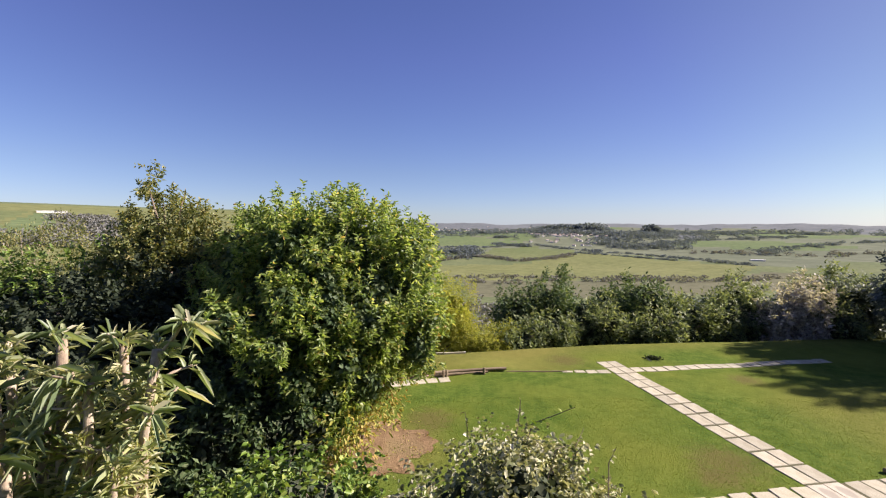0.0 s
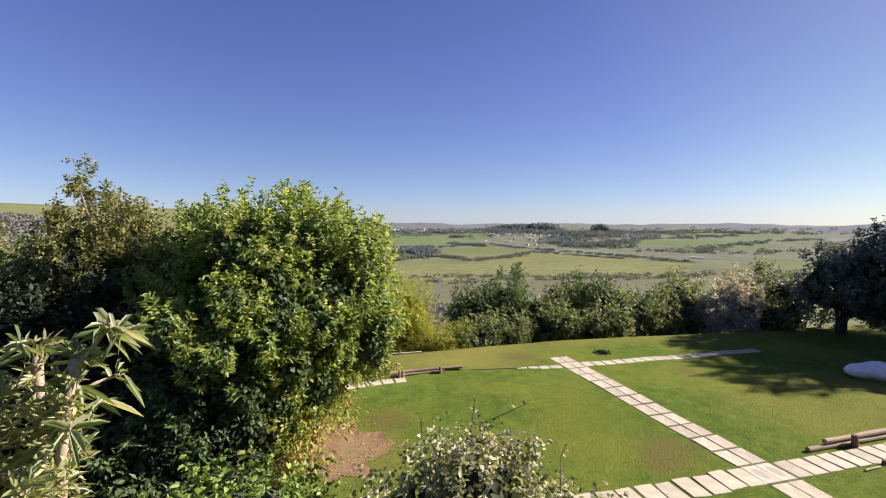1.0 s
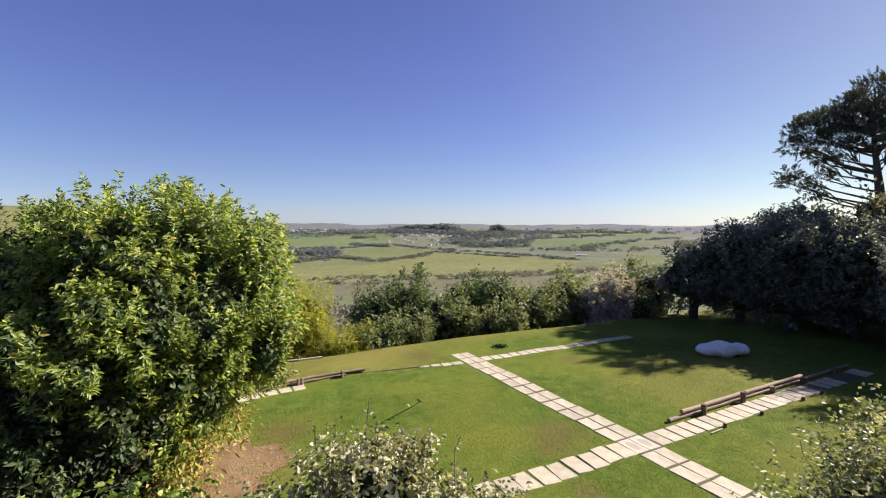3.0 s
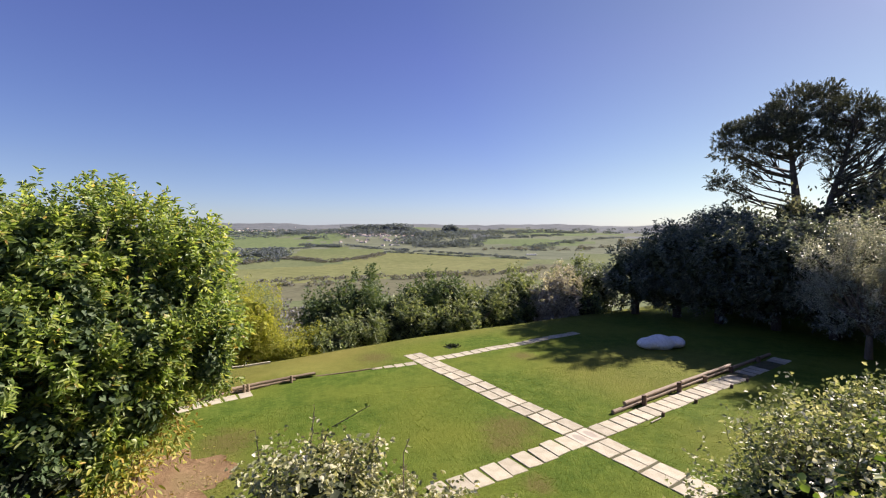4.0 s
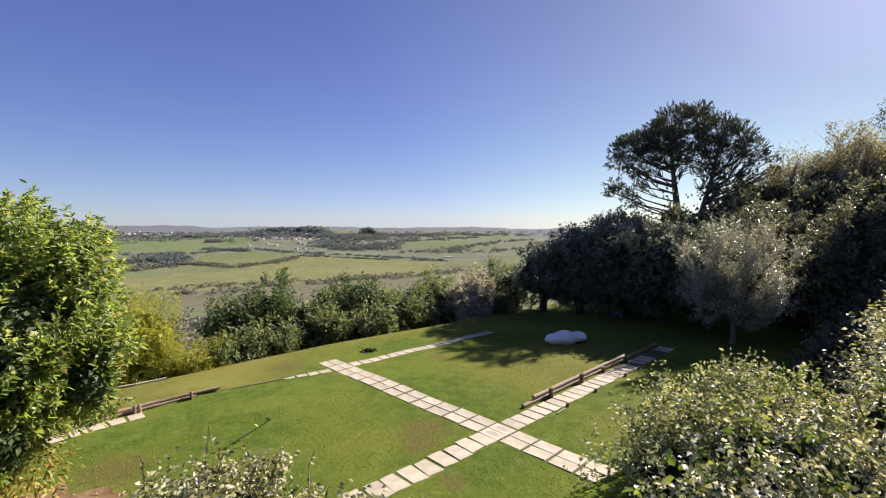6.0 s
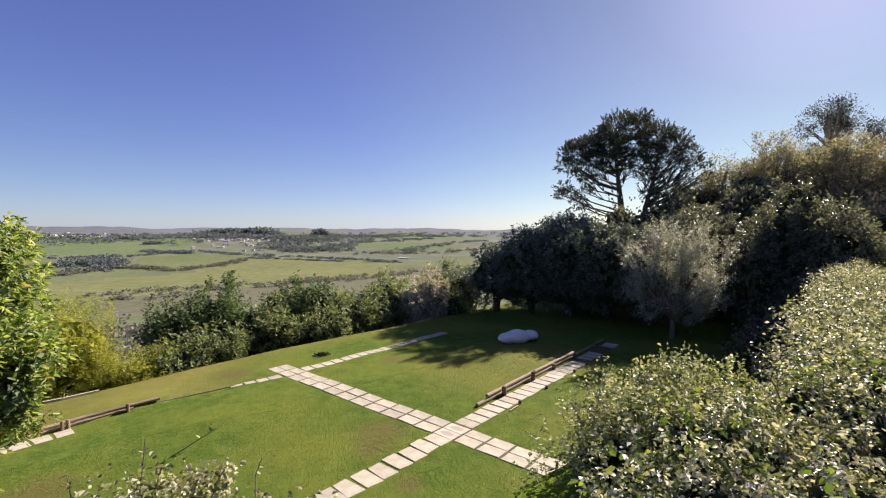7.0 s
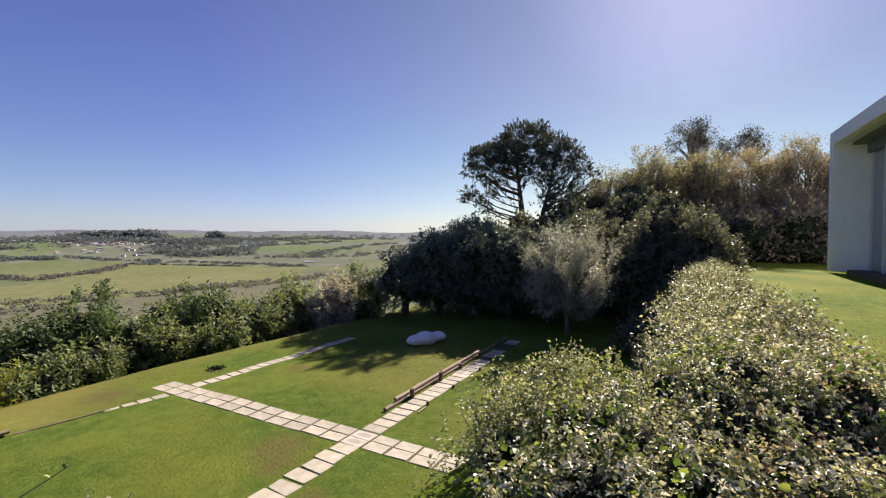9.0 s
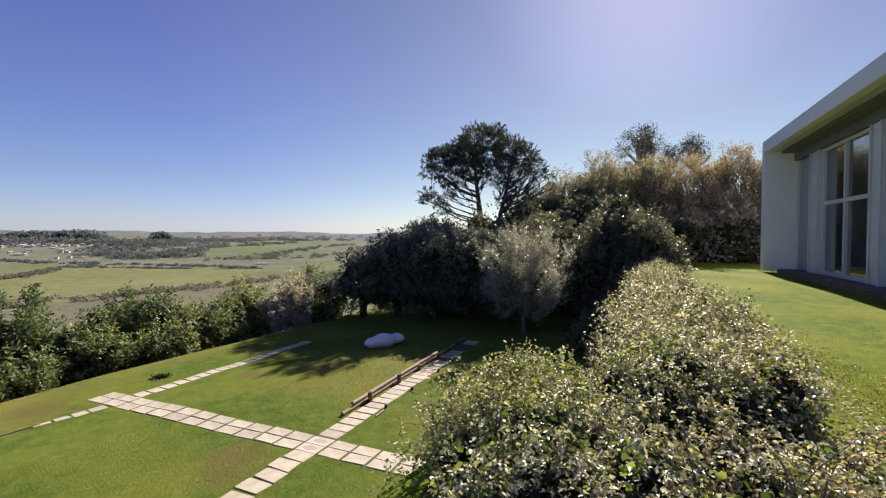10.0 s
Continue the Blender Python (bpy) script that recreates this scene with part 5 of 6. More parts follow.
def oleander():
    t = thing("oleander_shrub", (-1.39, 1.55, TERRACE), "pruned oleander shrub with long narrow leaves and pale cut stems", "shrub")
    bm = bmesh.new()
    long_p, long_w, young_p, young_w, half_p, half_w = [], [], [], [], [], []

    def rosette(at, up, n):
        for _ in range(n):
            s = up.cross(Vector((random.gauss(0, 1), random.gauss(0, 1), random.gauss(0, 1)))).normalized()
            long_p.append(at - up * random.uniform(0, 0.05))
            long_w.append(s + up * random.uniform(0.0, 1.1))

    stems = [(0.0, 0.0, 0.05, 0.0, 1.2, 0.03), (0.1, -0.05, 0.18, -0.05, 1.06, 0.027), (0.2, 0.0, 0.37, 0.02, 1.16, 0.028), (-0.1, 0.05, -0.08, 0.1, 1.04, 0.032), (-0.15, 0.0, -0.2, -0.02, 1.1, 0.034), (0.22, 0.08, 0.28, 0.1, 1.0, 0.026),
             (0.08, 0.12, 0.12, 0.2, 1.14, 0.028), (-0.2, 0.1, -0.3, 0.15, 1.15, 0.03), (0.2, -0.08, 0.3, -0.1, 0.8, 0.022), (-0.04, -0.08, -0.05, -0.12, 0.86, 0.028), (0.12, 0.0, 0.1, 0.02, 0.9, 0.024), (-0.3, -0.05, -0.34, -0.05, 0.95, 0.03)]
    for fx, fy, tx, ty, h, r in stems:
        foot, tip = Vector((fx, fy, -0.05)), Vector((tx, ty, h))
        mid = foot.lerp(tip, 0.5) + Vector((random.gauss(0, 0.025), random.gauss(0, 0.025), 0))
        r *= 0.58
        tube(bm, [foot, mid, mid.lerp(tip, 0.6), tip], [r * 1.1, r, r * 0.95, r * 0.98], 10, 0.09)
        up = (tip - mid).normalized()
        rosette(tip + up * 0.03, up, 9)
        for _ in range(random.randint(5, 6)):
            # side shoots that end in a whorl of long leaves
            a = mid.lerp(tip, random.uniform(-0.5, 1.0))
            w = Vector((random.gauss(0, 0.8), random.gauss(-0.1, 0.8), random.uniform(0.3, 1.1))).normalized()
            b = a + w * random.uniform(0.1, 0.24)
            b.z = min(b.z, 1.25)
            tube(bm, [a, a.lerp(b, 0.5) + Vector((0, 0, 0.012)), b], [0.007, 0.006, 0.004], 6)
            rosette(b, w, random.randint(6, 11))
        for _ in range(9):
            # whorls of half-grown leaves
            a = foot.lerp(tip, random.uniform(0.35, 1.0))
            w = Vector((random.gauss(0, 1), random.gauss(0, 1), random.uniform(0.2, 1.4))).normalized()
            for _ in range(9):
                half_p.append(a + w * random.uniform(0.03, 0.1))
                half_w.append(w * 0.5 + Vector((random.gauss(0, 0.7), random.gauss(0, 0.7), random.gauss(0.1, 0.6))))
        for _ in range(48):
            # tufts of young leaves straight from the bark
            a = foot.lerp(tip, random.uniform(0.25, 1.0)) + Vector((random.gauss(0, 1), random.gauss(0, 1), 0)).normalized() * r
            w = Vector((random.gauss(0, 1), random.gauss(0, 1), random.uniform(0.2, 1.4))).normalized()
            for _ in range(9):
                young_p.append(a + w * random.uniform(0, 0.06))
                young_w.append(w * 0.9 + Vector((random.gauss(0, 0.6), random.gauss(0, 0.6), random.gauss(0.1, 0.5))))
    a, b = Vector((0.37, 0.02, 1.12)), Vector((0.47, 0.03, 1.27))
    tube(bm, [a, a.lerp(b, 0.5), b], [0.009, 0.008, 0.006], 6)
    rosette(b, (b - a).normalized(), 22)
    rosette(b + Vector((0.06, 0, -0.02)), Vector((0.9, 0, 0.3)).normalized(), 10)
    part("branchwork", bm, PALEBARK, t, "pale cut stems", True)
    solid("leaves", leaf_mesh("leaves", np.array(long_p), np.array(long_w), 0.112, 0.0175, 0.35, True, 0.42), OLEANDER, t)
    solid("half_grown_leaves", leaf_mesh("half_grown_leaves", np.array(half_p), np.array(half_w), 0.075, 0.013, 0.35, True, 0.25), OLEANDER, t)
    solid("young_leaves", leaf_mesh("young_leaves", np.array(young_p), np.array(young_w), 0.06, 0.0105, 0.35, True, 0.1), YOUNGLEAF, t, "small yellow-green leaves")
    return t


oleander()


# ---- paths, logs and loose things on the lawn ----
UA = Vector((0.187, -0.982, 0)).normalized()
UB = Vector((0.987, 0.161, 0)).normalized()
CROSS = Vector((7.105, 7.69, 0))


def slab_mesh(name, lx, ly, th=0.05, jag=0.012):
    """A slab with uneven corners and worn edges."""
    bm = box(bmesh.new(), (-lx / 2, -ly / 2, -th), (lx / 2, ly / 2, 0))
    for sx in (-1, 1):
        for sy in (-1, 1):
            dx, dy = random.uniform(-jag, jag), random.uniform(-jag, jag)
            for v in bm.verts:
                if v.co.x * sx > 0 and v.co.y * sy > 0:
                    v.co.x, v.co.y = v.co.x + dx, v.co.y + dy
    if jag > 0.025:
        bmesh.ops.bevel(bm, geom=[e for e in bm.edges if abs(e.verts[0].co.z - e.verts[1].co.z) > 0.01], offset=min(lx, ly) * 0.035, segments=2, affect="EDGES")
    bmesh.ops.bevel(bm, geom=[e for e in bm.edges if e.verts[0].co.z > -0.001 and e.verts[1].co.z > -0.001], offset=0.008, segments=1, affect="EDGES")
    me = bpy.data.meshes.new(name)
    bm.to_mesh(me)
    bm.free()
    me.materials.append(STONE)
    return me


def lay(me, at, way, parent, lift=0.014, dark=False):
    ob = new("slab", random.choice(me) if isinstance(me, list) else me)
    ob.parent = parent
    yaw = math.atan2(way.y, way.x) + random.uniform(-0.03, 0.03)
    z = float(surf_z(at.x, at.y)) + lift + random.uniform(-0.005, 0.005)
    ob.matrix_basis = Matrix.Translation((at.x, at.y, z)) @ Euler((0.0145 * way.x + random.uniform(-0.008, 0.008), -0.0145 * way.y + random.uniform(-0.008, 0.008), yaw)).to_matrix().to_4x4()
    if dark:
        ob.material_slots[0].link = "OBJECT"
        ob.material_slots[0].material = DARKSTONE
    return ob


path_a = thing("cross_path", (0, 0, 0), "garden path of paired pale stone slabs across the lawn", "path", kind="structure")
path_b = thing("log_path", (0, 0, 0), "garden path of pale stone slabs beside a log edging", "path", kind="structure")
path_c = thing("upper_path", (0, 0, 0), "garden path of pale stone slabs at the top of the lawn", "path", kind="structure")
SA = [slab_mesh("slab_long", 0.55, 0.348, jag=0.016) for _ in range(7)]
SB = [slab_mesh("slab_wide", 0.352, 0.55) for _ in range(5)]
SC = [slab_mesh("slab_top", 0.35, 0.4, jag=0.02) for _ in range(6)]
SR = [slab_mesh("slab_worn", 0.365, 0.55, jag=0.03) for _ in range(6)]
NA = Vector((-UA.y, UA.x, 0))


def bed(parent, at, way, length, width):
    """The trodden earth that shows in the joints."""
    bm = bmesh.new()
    side = Vector((-way.y, way.x, 0))
    n = max(2, int(length / 0.3))
    rows = []
    for k in range(n + 1):
        row = []
        for s in (-1, 1):
            q = at + way * (length * (k / n - 0.5)) + side * (s * width / 2 + random.uniform(-0.015, 0.015))
            row.append(bm.verts.new((q.x, q.y, float(surf_z(q.x, q.y)) + 0.005)))
        rows.append(row)
    for u, v in zip(rows, rows[1:]):
        bm.faces.new((u[1], u[0], v[0], v[1]))
    return part("joint_bed", bm, JOINT, parent)


bed(path_a, CROSS + UA * (-0.608 * 0.5) - NA * 0.045, UA, 0.608 * 24, 0.72)
bed(path_b, CROSS + UB * 5.4, UB, 10.4, 0.54)
for n in range(-12, 12):
    for s in (-1, 1):
        lay(SA, CROSS + UA * (0.608 * n) + NA * (0.187 * s - 0.045 + random.uniform(-0.012, 0.012)), UA, path_a, dark=n == 0)
for n in range(-9, 28):
    if n != 0 and (n < 19 or random.random() < 0.6):
        off = 0.565 + (n - 1) * 0.386 if n > 0 else -0.61 + (n + 1) * 0.412
        at = CROSS + UB * off
        lay(SB if n > 0 else SR, at + Vector((0, random.uniform(-0.02, 0.02), 0)), UB, path_b)
for n in range(0, 19):
    x = 6.4 + n * 0.382
    lay(SC, Vector((x, 14.36 + 0.153 * max(x - 7, 0) + random.uniform(-0.02, 0.02), 0)), Vector((1, 0.12, 0)), path_c, 0.012)
for n in range(4):
    lay(slab_mesh("slab_small", 0.35, 0.34 - n * 0.075, jag=0.03), Vector((5.2 - n * 0.39, 14.09 - 0.012 * n, 0)), Vector((1, 0.03, 0)), path_c, 0.012)
for n in range(9):
    x = 0.06 - n * 0.365
    lay(SC, Vector((x, float(arc_edge(np.array(x))) - 0.27, 0)), Vector((1, 0.24 + 0.015 * n, 0)), path_c, 0.012)


def log(bm, a, b, r):
    a, b = Vector(a), Vector(b)
    n = 6
    tube(bm, [a.lerp(b, k / n) + Vector((0, 0, random.uniform(-0.006, 0.006))) for k in range(n + 1)], [r * random.uniform(0.93, 1.05) for _ in range(n + 1)], 10, 0.02)


def log_edging(name, pts, label, heights, post_at, rad=0.054, ahead=0.5):
    """Logs lying two high behind posts, from point to point."""
    t = thing(name, (0, 0, 0), label, "log edging")
    for a, b, h in zip(pts, pts[1:], heights):
        za, zb = float(surf_z(*a)), float(surf_z(*b))
        way = (Vector((*b, 0)) - Vector((*a, 0))).normalized()
        d = way * (ahead if a is pts[0] else 0.08)
        for k in range(h):
            bm = bmesh.new()
            log(bm, (a[0] + d.x * k, a[1] + d.y * k + 0.02 * k, za + rad * (1 + 1.9 * k) - 0.01), (b[0] - way.x * 0.12 * (1 - k), b[1] - way.y * 0.12 * (1 - k) + 0.02 * k, zb + rad * (1 + 1.9 * k) - 0.01), rad)
            part("log", bm, LOG, t, smooth=False)
    for x, y, h in post_at:
        bm = bmesh.new()
        z = float(surf_z(x, y))
        tube(bm, [(x, y, z - 0.2), (x + 0.01, y, z + h * 0.5), (x, y + 0.01, z + h)], [rad * 1.2, rad * 1.15, rad * 1.1], 10, 0.04)
        part("post", bm, POSTWOOD, t)
    return t


def on_b(s, side):
    p = CROSS + UB * s + Vector((-UB.y, UB.x, 0)) * side
    return (p.x, p.y)


log_edging("log_edging", [on_b(1.54, 0.42), on_b(4.7, 0.44), on_b(7.8, 0.45), on_b(11.0, 0.47)], "low edging of weathered round logs held by short posts", (2, 2, 1),
           [(*on_b(2.72, 0.31), 0.27), (*on_b(4.44, 0.31), 0.28), (*on_b(5.9, 0.32), 0.19), (*on_b(7.6, 0.33), 0.19), (*on_b(9.6, 0.33), 0.18)], 0.056)
for s in (2.48, 4.05, 6.07, 7.1):
    x, y = on_b(s, -0.36)
    bm = bmesh.new()
    z = float(surf_z(x, y))
    tube(bm, [(0, 0, -0.1), (0, 0.005, 0.05), (0.005, 0, 0.1)], [0.045, 0.043, 0.036], 10, 0.05)
    o = part("stake", bm, POSTWOOD, None)
    o.location = (x, y, z)
    tagged(o, "short dark wooden stake beside the stone path", "stake", "stakes along the path")
bm = bmesh.new()
tube(bm, [(*on_b(1.85, -0.42), float(surf_z(*on_b(1.85, -0.42))) + 0.03), (*on_b(2.3, -0.4), float(surf_z(*on_b(2.3, -0.4))) + 0.02)], [0.018, 0.018], 8)
tagged(part("edging_strip", bm, STONE, None), "thin pale edging strip lying in the grass", "edging")


def arc_edging():
    t = thing("arc_edging", (0, 0, 0), "low edging of thin logs holding up the raised lawn strip", "log edging")
    for x0, x1, up, out in ((-1.3, 1.45, 0.045, 0.0), (-0.75, 2.05, 0.125, 0.03)):
        xs = np.linspace(x0, x1, 12)
        bm = bmesh.new()
        tube(bm, [(x, float(arc_edge(np.array(x))) + 0.02 + out, float(lawn_z(x, arc_edge(np.array(x)))) + up + random.uniform(-0.006, 0.006)) for x in xs], [0.048 * random.uniform(0.92, 1.06) for _ in xs], 9, 0.03)
        part("log", bm, LOG, t)
    for x in (-0.76, 0.04, 0.14, 1.32):
        y = float(arc_edge(np.array(x))) - 0.07
        z = float(lawn_z(x, y))
        bm = bmesh.new()
        tube(bm, [(x, y, z - 0.15), (x + 0.005, y, z + 0.1), (x, y + 0.01, z + 0.22)], [0.045, 0.042, 0.04], 9, 0.05)
        part("post", bm, LOG, t)
    return t


arc_edging()


bm = bmesh.new()
tube(bm, [(x, float(arc_edge(np.array(x))) + 0.05 + random.uniform(-0.012, 0.012), float(surf_z(x, float(arc_edge(np.array(x))) + 0.05)) + 0.012) for x in np.linspace(2.05, 4.0, 12)], [0.026 * random.uniform(0.8, 1.2) for _ in range(12)], 7)
tagged(part("edging_board", bm, LOG, None), "thin weathered edging along the step in the lawn", "edging")


def edge_kerb():
    """A thin pale kerb along the far side of the raised strip."""
    bm = bmesh.new()
    for k in range(9):
        x0, x1 = -6.5 + 0.82 * k, -6.5 + 0.82 * k + 0.8
        q = [(x, float(far_edge(np.array(x))) - 0.1 + dy, float(surf_z(x, float(far_edge(np.array(x))) - 0.1)) + dz) for x in (x0, x1) for dy, dz in ((-0.04, -0.1), (0.04, -0.1), (0.04, 0.045), (-0.04, 0.045))]
        v = [bm.verts.new(p) for p in q]
        for f in ((0, 1, 2, 3), (7, 6, 5, 4), (0, 4, 5, 1), (1, 5, 6, 2), (2, 6, 7, 3), (3, 7, 4, 0)):
            bm.faces.new([v[i] for i in f])
    bmesh.ops.recalc_face_normals(bm, faces=bm.faces)
    return tagged(part("edge_kerb", bm, STONE, None), "thin pale kerb along the edge of the raised lawn strip", "kerb", kind="structure")


edge_kerb()


def rock():
    bm = bmesh.new()
    bmesh.ops.create_icosphere(bm, subdivisions=5, radius=1.0)
    for v in bm.verts:
        p = v.co.copy()
        waist = 1 - 0.2 * math.exp(-((p.x - 0.38) / 0.18) ** 2) - 0.08 * math.exp(-((p.x + 0.4) / 0.14) ** 2) + 0.16 * math.exp(-((p.x - 0.76) / 0.22) ** 2) + 0.12 * math.exp(-((p.x + 0.75) / 0.2) ** 2)
        v.co = Vector((p.x * 1.0, p.y * 0.46 * waist, p.z * 0.29 * waist * (1.0 + 0.12 * math.sin(p.x * 5 + 2))))
        v.co += p * 0.025 * noise.noise(p * 1.8) + p * 0.008 * noise.noise(p * 7)
        v.co.z = max(v.co.z, -0.22)
    o = part("white_rock", bm, WHITEROCK, None, smooth=True)
    o.matrix_basis = pose(14.9, 12.2, float(surf_z(14.9, 12.2)) + 0.2, 0, 0, -14)
    return tagged(o, "large smooth white boulder lying on the shaded lawn", "rock")


rock()


def soil():
    bm = bmesh.new()
    n = 48
    rings = []
    for q in (0.01, 0.12, 0.25, 0.4, 0.55, 0.7, 0.85, 1.0):
        ring = []
        for k in range(n):
            a = 2 * math.pi * k / n
            r = q * (1 + 0.4 * noise.noise(Vector((math.cos(a) * 2, math.sin(a) * 2, 3)))+ 0.25 * noise.noise(Vector((math.cos(a) * 6, math.sin(a) * 6, 1))))
            x, y = -1.45 + math.cos(a) * 1.25 * r, 9.35 + math.sin(a) * 1.12 * r
            ring.append(bm.verts.new((x, y, float(surf_z(x, y)) + 0.045 * (1 - q) + 0.006)))
        rings.append(ring)
    for u, v in zip(rings, rings[1:]):
        for k in range(n):
            bm.faces.new((u[k], u[(k + 1) % n], v[(k + 1) % n], v[k]))
    bm.faces.new(rings[0])
    bmesh.ops.recalc_face_normals(bm, faces=bm.faces)
    return tagged(part("bare_soil", bm, SOIL, None, smooth=True), "patch of bare brown soil under the laurel tree", "soil", kind="structure")


soil()


def tuft(x, y, r, n, leaf, label, name="plant_tuft"):
    z = float(surf_z(x, y))
    p = np.stack([rng.normal(size=n) * r * 0.5, rng.normal(size=n) * r * 0.35, np.zeros(n)], 1)
    me = leaf_mesh(name, p, rng.normal(size=(n, 3)) + np.array((0, 0, 0.7)), 0.14, 0.05)
    o = solid(name, me, leaf)
    o.location = (x, y, z)
    return tagged(o, label, "plant")


tuft(7.43, 15.47, 0.24, 300, SHADELEAF, "low dark tuft growing in the lawn")["kind"] = "stuff"


def litter(name, n, sampler, label, material, size):
    p, w = [], []
    while len(p) < n:
        x, y = sampler()
        p.append((x, y, float(surf_z(x, y)) + 0.03))
        w.append((random.uniform(-1, 1), random.uniform(-1, 1), random.uniform(-0.05, 0.35)))
    return tagged(solid(name, leaf_mesh(name, np.array(p), np.array(w), size, size * 0.55), material), label, "leaf litter", kind="stuff")


litter("fallen_leaves", 200, lambda: (random.gauss(-1.2, 0.8), random.gauss(9.2, 0.7)), "dry fallen leaves on soil and lawn", YELLOW, 0.06)


def terrace_litter():
    n = 1300
    x = 3.2 + 7 * rng.uniform(0, 1, n) ** 1.5
    y = np.interp(x, [3, 4.6, 8, 10, 12], [-1.3, -1.05, -0.8, -0.6, -0.1]) - np.abs(rng.normal(size=n)) * 0.35
    p = np.stack([x, y, np.full(n, TERRACE + 0.02)], 1)
    w = np.stack([rng.normal(size=n), rng.normal(size=n), rng.uniform(-0.1, 0.4, n)], 1)
    return tagged(solid("hedge_litter", leaf_mesh("hedge_litter", p, w, 0.04, 0.022), DRYIVY), "withered leaves fallen beside the ivy hedge", "leaf litter", kind="stuff")


terrace_litter()


# short grass blades on the lawn
def grass():
    n = 105000
    x = rng.uniform(-3, 13, n)
    y = rng.uniform(3.2, 12, n)
    near = rng.uniform(0, 1, n) < np.interp(np.hypot(x, y), [4, 9, 20], [1, 0.9, 0.4])
    ok = near & (y < far_edge(x) - 0.02) & (((x + 1.45) / 1.3) ** 2 + ((y - 9.35) / 1.2) ** 2 > 0.45)
    rx, ry = x - CROSS.x, y - CROSS.y
    along_a, side_a = rx * UA.x + ry * UA.y, rx * NA.x + ry * NA.y
    ok &= ~((np.abs(side_a) < 0.31) & (along_a > -7.6))
    along_b, side_b = rx * UB.x + ry * UB.y, -rx * UB.y + ry * UB.x
    ok &= ~((np.abs(side_b) < 0.28) & (along_b > -4))
    x, y = x[ok], y[ok]
    p = np.stack([x, y, surf_z(x, y) - 0.004], 1)
    m = 17000
    tx = 3.4 + 6 * rng.uniform(0, 1, m) ** 1.6
    ty = -0.7 - 0.5 * (tx < 4.6) - np.abs(rng.normal(size=m)) * 1.5
    p = np.concatenate([p, np.stack([tx, ty, np.full(m, TERRACE - 0.006)], 1)])
    w = rng.normal(size=p.shape) * 0.5 + np.array((0, 0, 1.0))
    return tagged(solid("grass", leaf_mesh("grass", p, w, 0.024, 0.012, 0.1), BLADE), "short green grass blades on the lawn and beside the hedge", "grass", kind="stuff")


grass()


